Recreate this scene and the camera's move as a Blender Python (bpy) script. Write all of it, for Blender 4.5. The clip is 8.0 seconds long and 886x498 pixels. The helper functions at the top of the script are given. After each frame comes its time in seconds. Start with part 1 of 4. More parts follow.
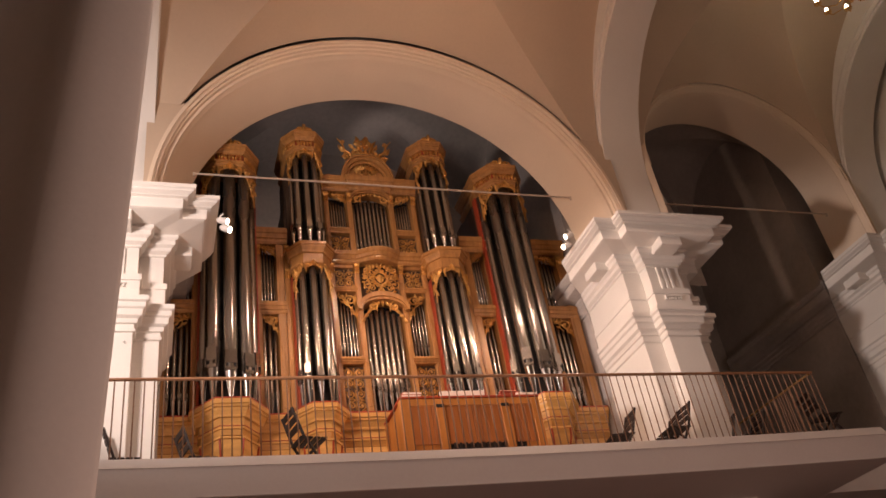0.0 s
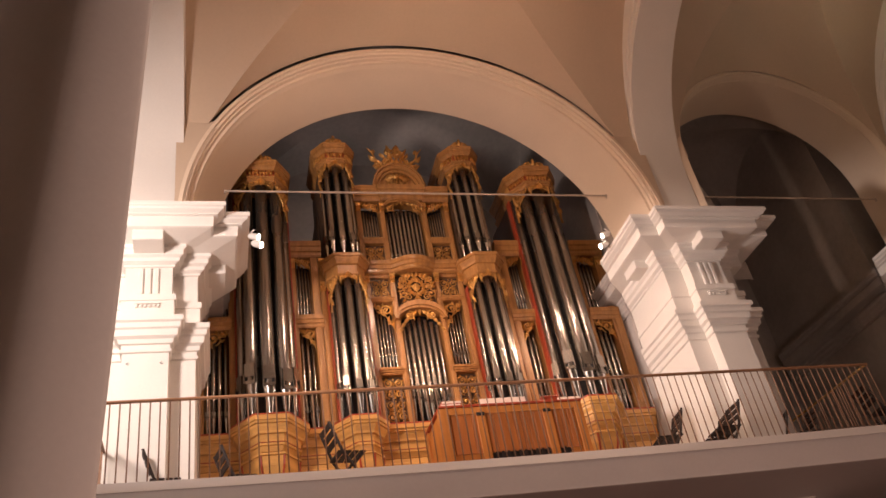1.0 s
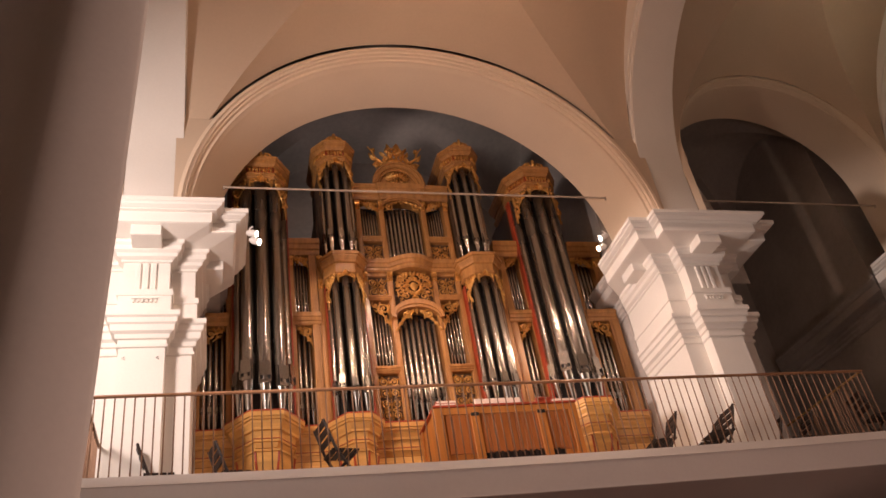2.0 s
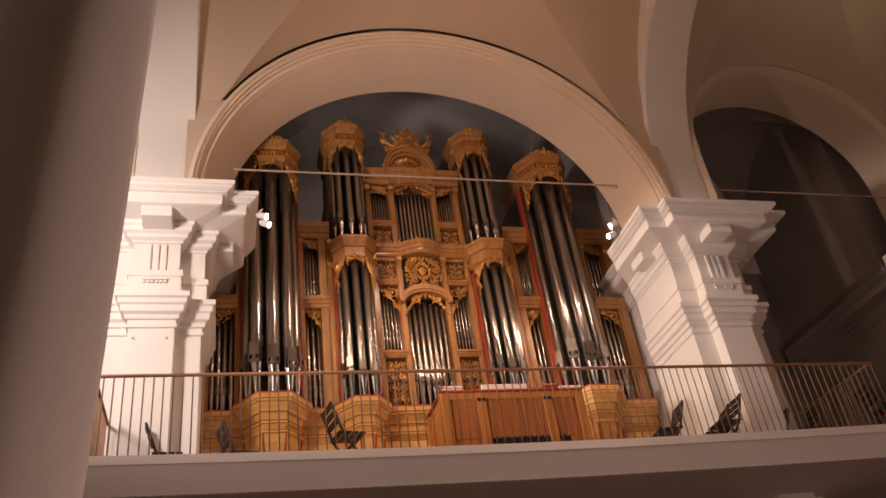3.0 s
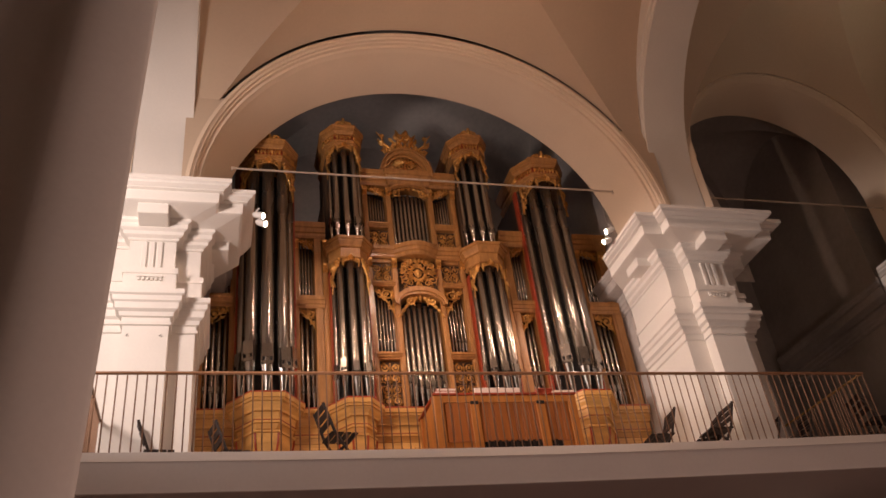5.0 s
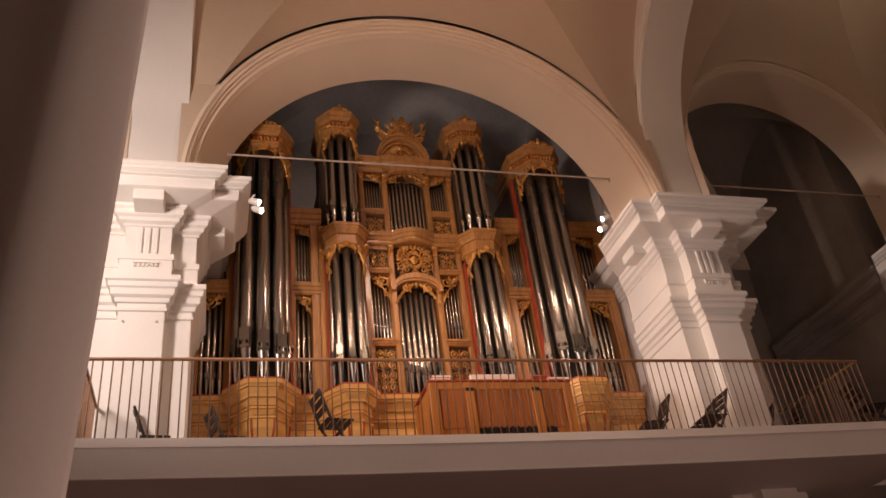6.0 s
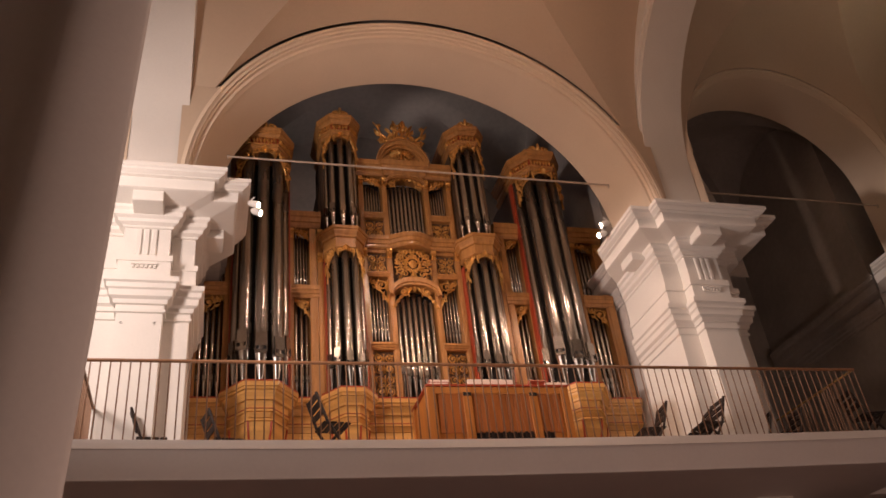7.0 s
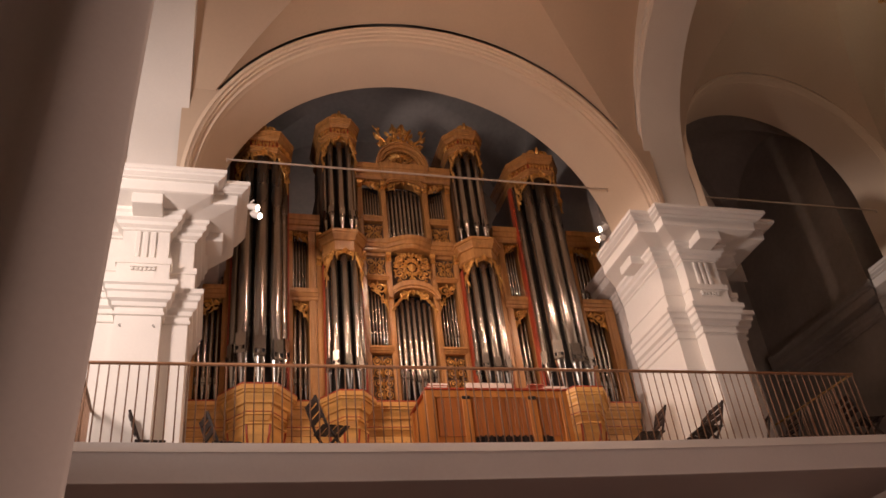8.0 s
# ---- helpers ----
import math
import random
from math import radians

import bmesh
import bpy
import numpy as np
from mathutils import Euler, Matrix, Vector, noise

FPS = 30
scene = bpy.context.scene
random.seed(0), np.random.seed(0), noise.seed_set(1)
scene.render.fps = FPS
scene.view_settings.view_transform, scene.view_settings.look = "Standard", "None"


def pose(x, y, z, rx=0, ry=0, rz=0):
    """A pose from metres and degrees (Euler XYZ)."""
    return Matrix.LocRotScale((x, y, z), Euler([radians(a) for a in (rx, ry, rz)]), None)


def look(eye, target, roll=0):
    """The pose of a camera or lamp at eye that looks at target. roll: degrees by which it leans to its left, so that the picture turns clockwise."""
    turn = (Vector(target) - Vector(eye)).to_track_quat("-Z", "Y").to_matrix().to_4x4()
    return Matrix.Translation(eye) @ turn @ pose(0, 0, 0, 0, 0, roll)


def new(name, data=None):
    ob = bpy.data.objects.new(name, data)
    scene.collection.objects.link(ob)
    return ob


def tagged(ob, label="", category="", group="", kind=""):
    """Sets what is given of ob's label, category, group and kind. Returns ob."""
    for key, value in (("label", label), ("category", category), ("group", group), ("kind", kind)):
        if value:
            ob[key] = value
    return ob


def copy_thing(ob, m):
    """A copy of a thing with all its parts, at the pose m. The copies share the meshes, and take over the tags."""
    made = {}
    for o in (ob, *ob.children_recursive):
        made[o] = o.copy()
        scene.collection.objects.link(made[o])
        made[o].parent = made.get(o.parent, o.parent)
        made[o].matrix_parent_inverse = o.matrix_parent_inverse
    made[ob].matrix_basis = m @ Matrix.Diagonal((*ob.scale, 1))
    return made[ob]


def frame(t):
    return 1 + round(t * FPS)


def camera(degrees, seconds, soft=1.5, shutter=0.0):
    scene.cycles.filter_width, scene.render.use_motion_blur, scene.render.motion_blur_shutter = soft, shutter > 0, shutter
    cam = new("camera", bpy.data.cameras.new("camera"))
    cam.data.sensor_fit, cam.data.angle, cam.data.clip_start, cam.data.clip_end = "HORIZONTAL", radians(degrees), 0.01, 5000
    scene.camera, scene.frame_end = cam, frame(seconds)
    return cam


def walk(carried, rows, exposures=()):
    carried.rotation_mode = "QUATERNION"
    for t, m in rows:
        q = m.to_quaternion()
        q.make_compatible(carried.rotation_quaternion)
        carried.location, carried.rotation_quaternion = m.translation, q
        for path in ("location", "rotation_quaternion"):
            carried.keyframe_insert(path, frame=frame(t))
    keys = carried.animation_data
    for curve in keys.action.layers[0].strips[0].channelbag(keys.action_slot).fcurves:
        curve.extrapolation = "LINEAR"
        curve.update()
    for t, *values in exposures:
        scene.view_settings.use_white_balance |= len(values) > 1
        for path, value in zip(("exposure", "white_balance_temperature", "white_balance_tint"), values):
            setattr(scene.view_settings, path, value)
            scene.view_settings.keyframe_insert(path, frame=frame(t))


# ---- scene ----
cam = camera(56.25, 8.0, soft=1.6)
PATH = [
    (0.0, pose(-3.672, -9.315, 1.584, 123.546, 8.493, -16.462)),
    (0.5, pose(-3.513, -9.207, 1.588, 124.788, 10.115, -13.709)),
    (1.0, pose(-3.450, -9.205, 1.657, 124.627, 9.071, -12.328)),
    (1.5, pose(-3.418, -9.231, 1.650, 124.804, 8.833, -12.648)),
    (3.0, pose(-3.382, -9.259, 1.654, 123.418, 7.106, -12.683)),
    (3.5, pose(-3.390, -9.273, 1.653, 123.435, 6.968, -12.980)),
    (4.0, pose(-3.388, -9.276, 1.645, 123.626, 6.772, -13.150)),
    (5.5, pose(-3.384, -9.285, 1.653, 123.064, 6.253, -13.648)),
    (6.0, pose(-3.371, -9.292, 1.655, 122.495, 6.330, -13.782)),
    (6.5, pose(-3.379, -9.292, 1.651, 122.699, 6.192, -13.950)),
    (7.0, pose(-3.374, -9.294, 1.653, 122.758, 5.885, -14.175)),
    (7.5, pose(-3.383, -9.294, 1.653, 122.967, 5.986, -14.182)),
    (8.0, pose(-3.393, -9.286, 1.650, 123.001, 5.829, -14.387)),
]
walk(cam, PATH, exposures=[(0.0, 0.30), (0.5, 0.45), (1.0, 0.46), (1.5, 0.43), (3.0, 0.12), (3.5, 0.01), (8.0, 0.01)])

# ---------------------------------------------------------------- light
world = bpy.data.worlds.new("world")
scene.world = world
world.use_nodes = True
world.node_tree.nodes["Background"].inputs[0].default_value = (0.02, 0.017, 0.016, 1)
world.node_tree.nodes["Background"].inputs[1].default_value = 0.3

WARM = (1.0, 0.64, 0.45)
AMBER = (1.0, 0.57, 0.38)
WHITE = (1.0, 0.79, 0.71)


def lamp(name, kind, at, target, energy, colour, radius=0.1, angle=60, blend=0.6):
    data = bpy.data.lights.new(name, kind)
    data.energy, data.color = energy, colour
    data.shadow_soft_size = radius
    if kind == "SPOT":
        data.spot_size, data.spot_blend = radians(angle), blend
    ob = new(name, data)
    ob.matrix_world = look(at, target)
    return ob


AX = 0.14          # axis of the organ bay
NY = -1.95         # axis of the nave
B2 = 7.65          # axis of the next bay
# the organ bay's chandelier is an added, unseen copy of the next bay's
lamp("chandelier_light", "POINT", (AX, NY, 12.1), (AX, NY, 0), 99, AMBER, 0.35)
# extra downward fill, added to brighten the slab edge and balcony floor
lamp("organ_bay_down_fill", "SPOT", (AX, NY, 12.0), (AX, NY, 0), 360, (1.0, 0.71, 0.58), 0.3, 152, 0.5)
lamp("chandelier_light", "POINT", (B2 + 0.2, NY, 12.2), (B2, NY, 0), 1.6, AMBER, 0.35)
lamp("flood_light", "SPOT", (-6.6, -2.7, 7.7), (-4.7, 1.3, 8.5), 980, WHITE, 0.4, 110, 0.8)
lamp("flood_light", "SPOT", (-7.8, -2.2, 6.0), (5.0, 1.8, 7.7), 2700, WHITE, 0.3, 27, 0.7)
lamp("organ_spot_light", "SPOT", (-2.62, 0.95, 9.05), (1.9, 2.6, 7.4), 300, WARM, 0.06, 112, 1.0)
lamp("organ_spot_light", "SPOT", (2.90, 1.50, 9.30), (-0.6, 2.2, 5.8), 295, WARM, 0.06, 112, 1.0)
# unseen fill, added in the near aisle for the slab front and near pier
lamp("aisle_fill_light", "SPOT", (1.8, -8.6, 2.6), (-1.8, -2.0, 4.2), 350, (1.0, 0.65, 0.55), 0.4, 150, 0.5)


# ---------------------------------------------------------------- materials
def material(name, colour, rough=0.6, metal=0.0, vary=0.12, scale=3.0, fine=40.0, bump=0.15, stain=None, spec=0.5, per_object=0.0, stretch=(1, 1, 1), coat=0.0):
    m = bpy.data.materials.new(name)
    m.use_nodes = True
    nt = m.node_tree
    n, l = nt.nodes, nt.links
    b = n["Principled BSDF"]
    b.inputs["Roughness"].default_value = rough
    b.inputs["Metallic"].default_value = metal
    b.inputs["Specular IOR Level"].default_value = spec
    b.inputs["Coat Weight"].default_value = coat
    tc = n.new("ShaderNodeTexCoord")
    mp = n.new("ShaderNodeMapping")
    mp.inputs["Scale"].default_value = stretch
    l.new(tc.outputs["Object"], mp.inputs["Vector"])
    big = n.new("ShaderNodeTexNoise")
    big.inputs["Scale"].default_value = scale
    big.inputs["Detail"].default_value = 5
    small = n.new("ShaderNodeTexNoise")
    small.inputs["Scale"].default_value = fine
    small.inputs["Detail"].default_value = 4
    for t in (big, small):
        l.new(mp.outputs[0], t.inputs["Vector"])
    add = n.new("ShaderNodeMath")
    add.operation = "MULTIPLY_ADD"
    add.inputs[1].default_value = 0.45
    l.new(small.outputs[0], add.inputs[0])
    l.new(big.outputs[0], add.inputs[2])
    src = add.outputs[0]
    if per_object:
        info = n.new("ShaderNodeObjectInfo")
        ma = n.new("ShaderNodeMath")
        ma.operation = "MULTIPLY_ADD"
        ma.inputs[1].default_value = per_object
        l.new(info.outputs["Random"], ma.inputs[0])
        l.new(src, ma.inputs[2])
        src = ma.outputs[0]
    ramp = n.new("ShaderNodeValToRGB")
    lo = [max(0, c * (1 - vary)) for c in colour]
    if stain:
        lo = stain
    hi = [min(1, c * (1 + vary)) for c in colour]
    ramp.color_ramp.elements[0].position = 0.42
    ramp.color_ramp.elements[1].position = 1.05 + per_object if per_object else 0.98
    ramp.color_ramp.elements[0].color = (*lo, 1)
    ramp.color_ramp.elements[1].color = (*hi, 1)
    l.new(src, ramp.inputs[0])
    l.new(ramp.outputs[0], b.inputs["Base Color"])
    rr = n.new("ShaderNodeMapRange")
    rr.inputs["To Min"].default_value = max(0.02, rough - 0.10)
    rr.inputs["To Max"].default_value = min(1, rough + 0.12)
    l.new(small.outputs[0], rr.inputs[0])
    l.new(rr.outputs[0], b.inputs["Roughness"])
    if bump:
        bp = n.new("ShaderNodeBump")
        bp.inputs["Strength"].default_value = bump
        bp.inputs["Distance"].default_value = 0.01
        l.new(add.outputs[0], bp.inputs["Height"])
        l.new(bp.outputs[0], b.inputs["Normal"])
    return m


PLASTER = material("white_limewash", (0.78, 0.75, 0.70), 0.85, vary=0.05, scale=0.9, fine=30, bump=0.10)
CREAM = material("cream_limewash", (0.76, 0.63, 0.49), 0.87, vary=0.05, scale=0.8, fine=28, bump=0.10)
VAULT = material("vault_plaster", (0.575, 0.455, 0.34), 0.9, vary=0.06, scale=0.6, fine=18, bump=0.12)
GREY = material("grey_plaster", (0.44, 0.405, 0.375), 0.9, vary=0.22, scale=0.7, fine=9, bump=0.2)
SLAB = material("slab_paint", (0.74, 0.72, 0.70), 0.7, vary=0.05, scale=0.8, fine=25, bump=0.06)
STONE = material("floor_stone", (0.24, 0.12, 0.085), 0.5, vary=0.2, scale=1.2, fine=14, bump=0.1)
OAK = material("golden_oak", (0.37, 0.178, 0.055), 0.38, vary=0.28, scale=2.5, fine=26, bump=0.08, stretch=(6, 6, 0.7), coat=0.15)
BASEOAK = material("honey_oak", (0.60, 0.33, 0.10), 0.36, vary=0.2, scale=2.0, fine=22, bump=0.06, stretch=(0.8, 2, 6), coat=0.2)
# golden_oak again, darkened to carry the shade inside the case
SHADEOAK = material("shaded_oak", (0.085, 0.045, 0.022), 0.55, vary=0.3, scale=3, fine=30, bump=0.1, stretch=(5, 5, 0.8))
GILT = material("gilded_carving", (0.62, 0.35, 0.11), 0.38, metal=0.75, vary=0.3, scale=14, fine=90, bump=0.3)
TIN = material("pipe_tin", (0.34, 0.305, 0.265), 0.25, metal=0.92, vary=0.08, scale=1.0, fine=2.5, bump=0.0, per_object=0.12, stretch=(1, 1, 0.25))
# paler copy of pipe_tin: the shine on the feet is put into the colour
SHINETIN = material("pipe_foot_shine_tin", (0.66, 0.65, 0.63), 0.15, metal=1.0, vary=0.1, scale=2, fine=30, bump=0.03)
RED = material("red_lacquer", (0.32, 0.045, 0.014), 0.45, vary=0.2, scale=3, fine=20, bump=0.05)
PLANK = material("console_plank", (0.31, 0.10, 0.024), 0.38, vary=0.3, scale=2.2, fine=24, bump=0.05, per_object=0.25, stretch=(5, 5, 0.6), coat=0.15)
CONSOLE = material("console_cherry", (0.45, 0.17, 0.038), 0.36, vary=0.25, scale=2.2, fine=24, bump=0.05, stretch=(5, 5, 0.6), coat=0.2)
BRONZE = material("rail_bronze", (0.22, 0.125, 0.075), 0.45, metal=0.4, vary=0.2, scale=8, fine=60, bump=0.05)
HANDRAIL = material("handrail_wood", (0.30, 0.155, 0.08), 0.4, vary=0.2, scale=6, fine=50, bump=0.04, stretch=(0.5, 4, 4))
BRASS = material("polished_brass", (0.75, 0.50, 0.20), 0.25, metal=1.0, vary=0.1, scale=8, fine=60, bump=0.02)
BLACKWOOD = material("dark_stained_wood", (0.016, 0.007, 0.005), 0.6, vary=0.3, scale=5, fine=40, bump=0.05)
# black for the shade in gaps and slots, and for iron parts
BLACK = material("black_shade_and_iron", (0.012, 0.010, 0.009), 0.8, vary=0.2, scale=5, fine=30, bump=0.0)
STEEL = material("white_lamp_metal", (0.75, 0.73, 0.70), 0.35, vary=0.05, scale=5, fine=30, bump=0.0)
IRON = material("tie_rod_iron", (0.55, 0.46, 0.38), 0.5, metal=0.3, vary=0.15, scale=8, fine=40, bump=0.05)
PAPER = material("paper_sheets", (0.75, 0.62, 0.52), 0.8, vary=0.06, scale=8, fine=40, bump=0.02)


def glow(name, colour, strength):
    m = bpy.data.materials.new(name)
    m.use_nodes = True
    b = m.node_tree.nodes["Principled BSDF"]
    b.inputs["Emission Color"].default_value = (*colour, 1)
    b.inputs["Emission Strength"].default_value = strength
    return m


BULB = glow("lit_bulb", (1.0, 0.86, 0.66), 30)


# ---------------------------------------------------------------- mesh helpers
def part(name, bm, mat, parent=None, label="", smooth=False):
    me = bpy.data.meshes.new(name)
    bmesh.ops.recalc_face_normals(bm, faces=bm.faces)
    if smooth:
        for f in bm.faces:
            f.smooth = True
    bm.to_mesh(me)
    bm.free()
    if smooth:
        me.set_sharp_from_angle(angle=radians(40))
    me.materials.append(mat)
    ob = new(name, me)
    if parent is not None:
        ob.parent = parent
    if label:
        ob["label"] = label
    return ob


def empty(name, at=(0, 0, 0)):
    ob = new(name)
    ob.location = at
    ob.empty_display_size = 0.2
    return ob


def add_box(bm, x0, y0, z0, x1, y1, z1, bevel=0.0):
    g = bmesh.ops.create_cube(bm, size=1.0)
    vs = g["verts"]
    for v in vs:
        v.co = Vector(((x0 + x1) / 2 + v.co.x * (x1 - x0), (y0 + y1) / 2 + v.co.y * (y1 - y0), (z0 + z1) / 2 + v.co.z * (z1 - z0)))
    if bevel:
        es = list({e for v in vs for e in v.link_edges})
        bmesh.ops.bevel(bm, geom=es, offset=bevel, segments=1, affect="EDGES")
    return bm


def box(x0, y0, z0, x1, y1, z1, bevel=0.0):
    return add_box(bmesh.new(), x0, y0, z0, x1, y1, z1, bevel)


def add_rings(bm, rings, closed=True, cap=True):
    """Loft through rings of points; closed: each ring is a loop."""
    vr = [[bm.verts.new(p) for p in r] for r in rings]
    n = len(vr[0])
    for a, b in zip(vr, vr[1:]):
        for i in range(n if closed else n - 1):
            j = (i + 1) % n
            bm.faces.new((a[i], a[j], b[j], b[i]))
    if cap and closed:
        bm.faces.new(vr[0])
        bm.faces.new(vr[-1])
    return bm


def add_tube(bm, path, radius, sides=8):
    pts = [Vector(p) for p in path]
    rings = []
    for i, p in enumerate(pts):
        d = (pts[min(i + 1, len(pts) - 1)] - pts[max(i - 1, 0)]).normalized()
        u = d.orthogonal().normalized() if abs(d.z) < 0.99 else Vector((1, 0, 0))
        if i and rings:
            u = (prev - d * prev.dot(d)).normalized()
        prev = u
        w = d.cross(u)
        r = radius[i] if isinstance(radius, (list, tuple)) else radius
        rings.append([p + (u * math.cos(a) + w * math.sin(a)) * r for a in [2 * math.pi * k / sides for k in range(sides)]])
    return add_rings(bm, rings)


def add_lathe(bm, at, profile, sides=16):
    """profile: (radius, z) rows round the upright axis through at."""
    x, y, z = at
    rings = [[(x + r * math.cos(a), y + r * math.sin(a), z + h) for a in [2 * math.pi * k / sides for k in range(sides)]] for r, h in profile]
    return add_rings(bm, rings)


def offset_plan(poly, q, fixed_y=None):
    """An axis-aligned plan, anticlockwise, pushed outwards by q; edges on fixed_y stay."""
    out = []
    n = len(poly)
    for i in range(n):
        p0, p1, p2 = Vector(poly[i - 1]), Vector(poly[i]), Vector(poly[(i + 1) % n])
        move = Vector((0, 0))
        for a, b in ((p0, p1), (p1, p2)):
            d = (b - a).normalized()
            nrm = Vector((d.y, -d.x))
            if fixed_y is not None and abs(a.y - fixed_y) < 1e-6 and abs(b.y - fixed_y) < 1e-6:
                move.y -= q * 0.5
                continue
            move += nrm * q
        if fixed_y is not None and abs(p1.y - fixed_y) < 1e-6:
            move.y = -q
        out.append((p1.x + move.x, p1.y + move.y))
    return out


def add_stack(bm, poly, profile, fixed_y=None):
    rings = [[(x, y, z) for x, y in offset_plan(poly, q, fixed_y)] for z, q in profile]
    return add_rings(bm, rings)


def arc(cx, cz, r, a0, a1, n):
    return [(cx + r * math.cos(radians(a0 + (a1 - a0) * i / n)), cz + r * math.sin(radians(a0 + (a1 - a0) * i / n))) for i in range(n + 1)]


# ---------------------------------------------------------------- structure
ZF = 5.15            # top of the balcony slab
CAP = 9.46           # top of the pier caps
YB = 2.90            # back of the arcade wall
WB = 6.60            # back wall of the gallery
NORTH, SOUTH = 1.2, 2 * NY - 1.2

PROFILE = [(9.46, 0.0), (9.46, 0.77), (9.40, 0.77), (9.385, 0.74), (9.36, 0.73), (9.33, 0.66), (9.315, 0.66), (9.31, 0.60), (9.15, 0.59), (9.14, 0.56),
           (9.11, 0.21), (9.06, 0.21), (9.03, 0.17), (8.96, 0.17), (8.93, 0.12), (8.88, 0.11), (8.85, 0.05), (8.82, 0.05), (8.81, 0.02),
           (8.34, 0.02), (8.335, 0.075), (8.24, 0.075), (8.235, 0.055), (7.93, 0.055), (7.925, 0.19), (7.85, 0.19), (7.83, 0.155), (7.76, 0.15),
           (7.74, 0.12), (7.65, 0.11), (7.62, 0.06), (7.56, 0.05), (7.55, 0.015), (7.49, 0.015), (7.48, 0.035), (7.44, 0.03), (7.43, 0.0)]


def mirror_y(y, side):
    return y if side > 0 else 2 * NY - y


def pier(name, cx, side, deep, label):
    """A compound pier: a pilaster in front of a core, with a full entablature. cx: its axis. side +1: north arcade."""
    top = empty(name, (cx, mirror_y(1.26, side), 0))
    m = Matrix.Translation((cx, 0, 0)) if side > 0 else Matrix.Translation((cx, 2 * NY, 0)) @ Matrix.Diagonal((1, -1, 1, 1))
    plan = [(-0.645, YB), (-0.645, 1.50), (-0.30, 1.50), (-0.30, 1.26), (0.30, 1.26), (0.30, 1.50), (0.645, 1.50), (0.645, YB)]
    z0 = ZF if side > 0 else 0.0

    def put(nm, bm, lab=""):
        bm.transform(Matrix.Translation(-top.location) @ m)
        return part(nm, bm, PLASTER, top, lab)

    bm = bmesh.new()
    add_stack(bm, plan, PROFILE[::-1], YB)
    put("entablature", bm, "moulded white plaster entablature")
    bm = bmesh.new()
    add_stack(bm, plan, [(0.0, 0.0), (7.43, 0.0)], YB)
    put("shaft", bm)
    for x0, x1, y0 in ((-0.21, 0.21, 0.74),):
        put("mutule", box(x0, y0, 8.97, x1, 1.10, 9.15, 0.012))
    for s in (-1, 1):
        put("mutule", box(s * 0.85 - 0.22, 1.62, 8.97, s * 0.85 + 0.22, 2.05, 9.15, 0.012))
    for k in range(3):
        x = (k - 1) * 0.105
        put("triglyph", box(x - 0.037, 1.205, 8.345, x + 0.037, 1.245, 8.80, 0.012))
    put("guttae_bar", box(-0.17, 1.165, 8.17, 0.17, 1.22, 8.195))
    for k in range(6):
        x = -0.145 + k * 0.058
        put("gutta", box(x - 0.016, 1.17, 8.12, x + 0.016, 1.22, 8.165, 0.004))
    tagged(top, label, "pier", kind="structure")
    return top


PIER_X = [AX - 4.53, AX + 4.53, 2 * B2 - AX - 4.53, AX - 4.53 - (2 * B2 - 2 * AX - 9.06)]
PIER_X = sorted(PIER_X)
for i, x in enumerate(PIER_X):
    pier("wall_pier_%d" % (i + 1), x, 1, WB, "white plaster pier with moulded cornice and triglyph frieze")
NEAR_PLAN = [(-0.08, -5.60), (-1.30, -5.60), (-1.34, -5.80), (-1.25, -5.90), (-0.70, -5.93), (-0.46, -6.03), (-0.36, -6.075), (-0.30, -6.085), (-0.21, -6.07), (-0.10, -6.01), (-0.015, -5.945), (0.0, -5.90)]
for i, x in enumerate(PIER_X):
    bm = bmesh.new()
    xe = x + 0.53
    add_rings(bm, [[(xe - 0.135 + 0.033 * z + a * k, b, z) for a, b in NEAR_PLAN] for z, k in ((0.0, 1.0), (9.46, 1.0))])
    tagged(part("near_pier_%d" % (i + 1), bm, PLASTER, smooth=True), "tall plaster pier with rounded pilaster strips, in shade", "pier", kind="structure")
# cross walls behind the piers, with a running cornice
for i, x in enumerate(PIER_X):
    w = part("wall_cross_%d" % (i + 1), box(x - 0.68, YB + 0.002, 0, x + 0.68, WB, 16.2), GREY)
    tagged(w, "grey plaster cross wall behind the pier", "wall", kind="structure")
    bm = bmesh.new()
    add_stack(bm, [(-0.683, WB), (-0.683, YB + 0.004), (0.683, YB + 0.004), (0.683, WB)], [(z, q * 0.6) for z, q in PROFILE[::-1] if z > 8.8], WB)
    bm.transform(Matrix.Translation((x, 0, 0)))
    c = part("trim_cornice_%d" % (i + 1), bm, GREY)
    tagged(c, "moulded grey plaster cornice along the cross wall", "cornice", kind="structure")

ARCH_IN = [(1.40, 4.27), (1.36, 4.19), (1.20, 4.18), (1.20, 4.12), (1.24, 4.11), (1.25, 4.07), (1.30, 4.065), (1.31, 4.04), (1.37, 4.03), (1.38, 3.985), (1.44, 3.975), (1.46, 3.955), (1.50, 3.95), (1.62, 3.90), (2.30, 3.69)]


def arch_path(cx, cz, r, foot, n=48):
    pts = [(cx + r, foot)] + arc(cx, cz, r, 0, 180, n) + [(cx - r, foot)]
    return pts


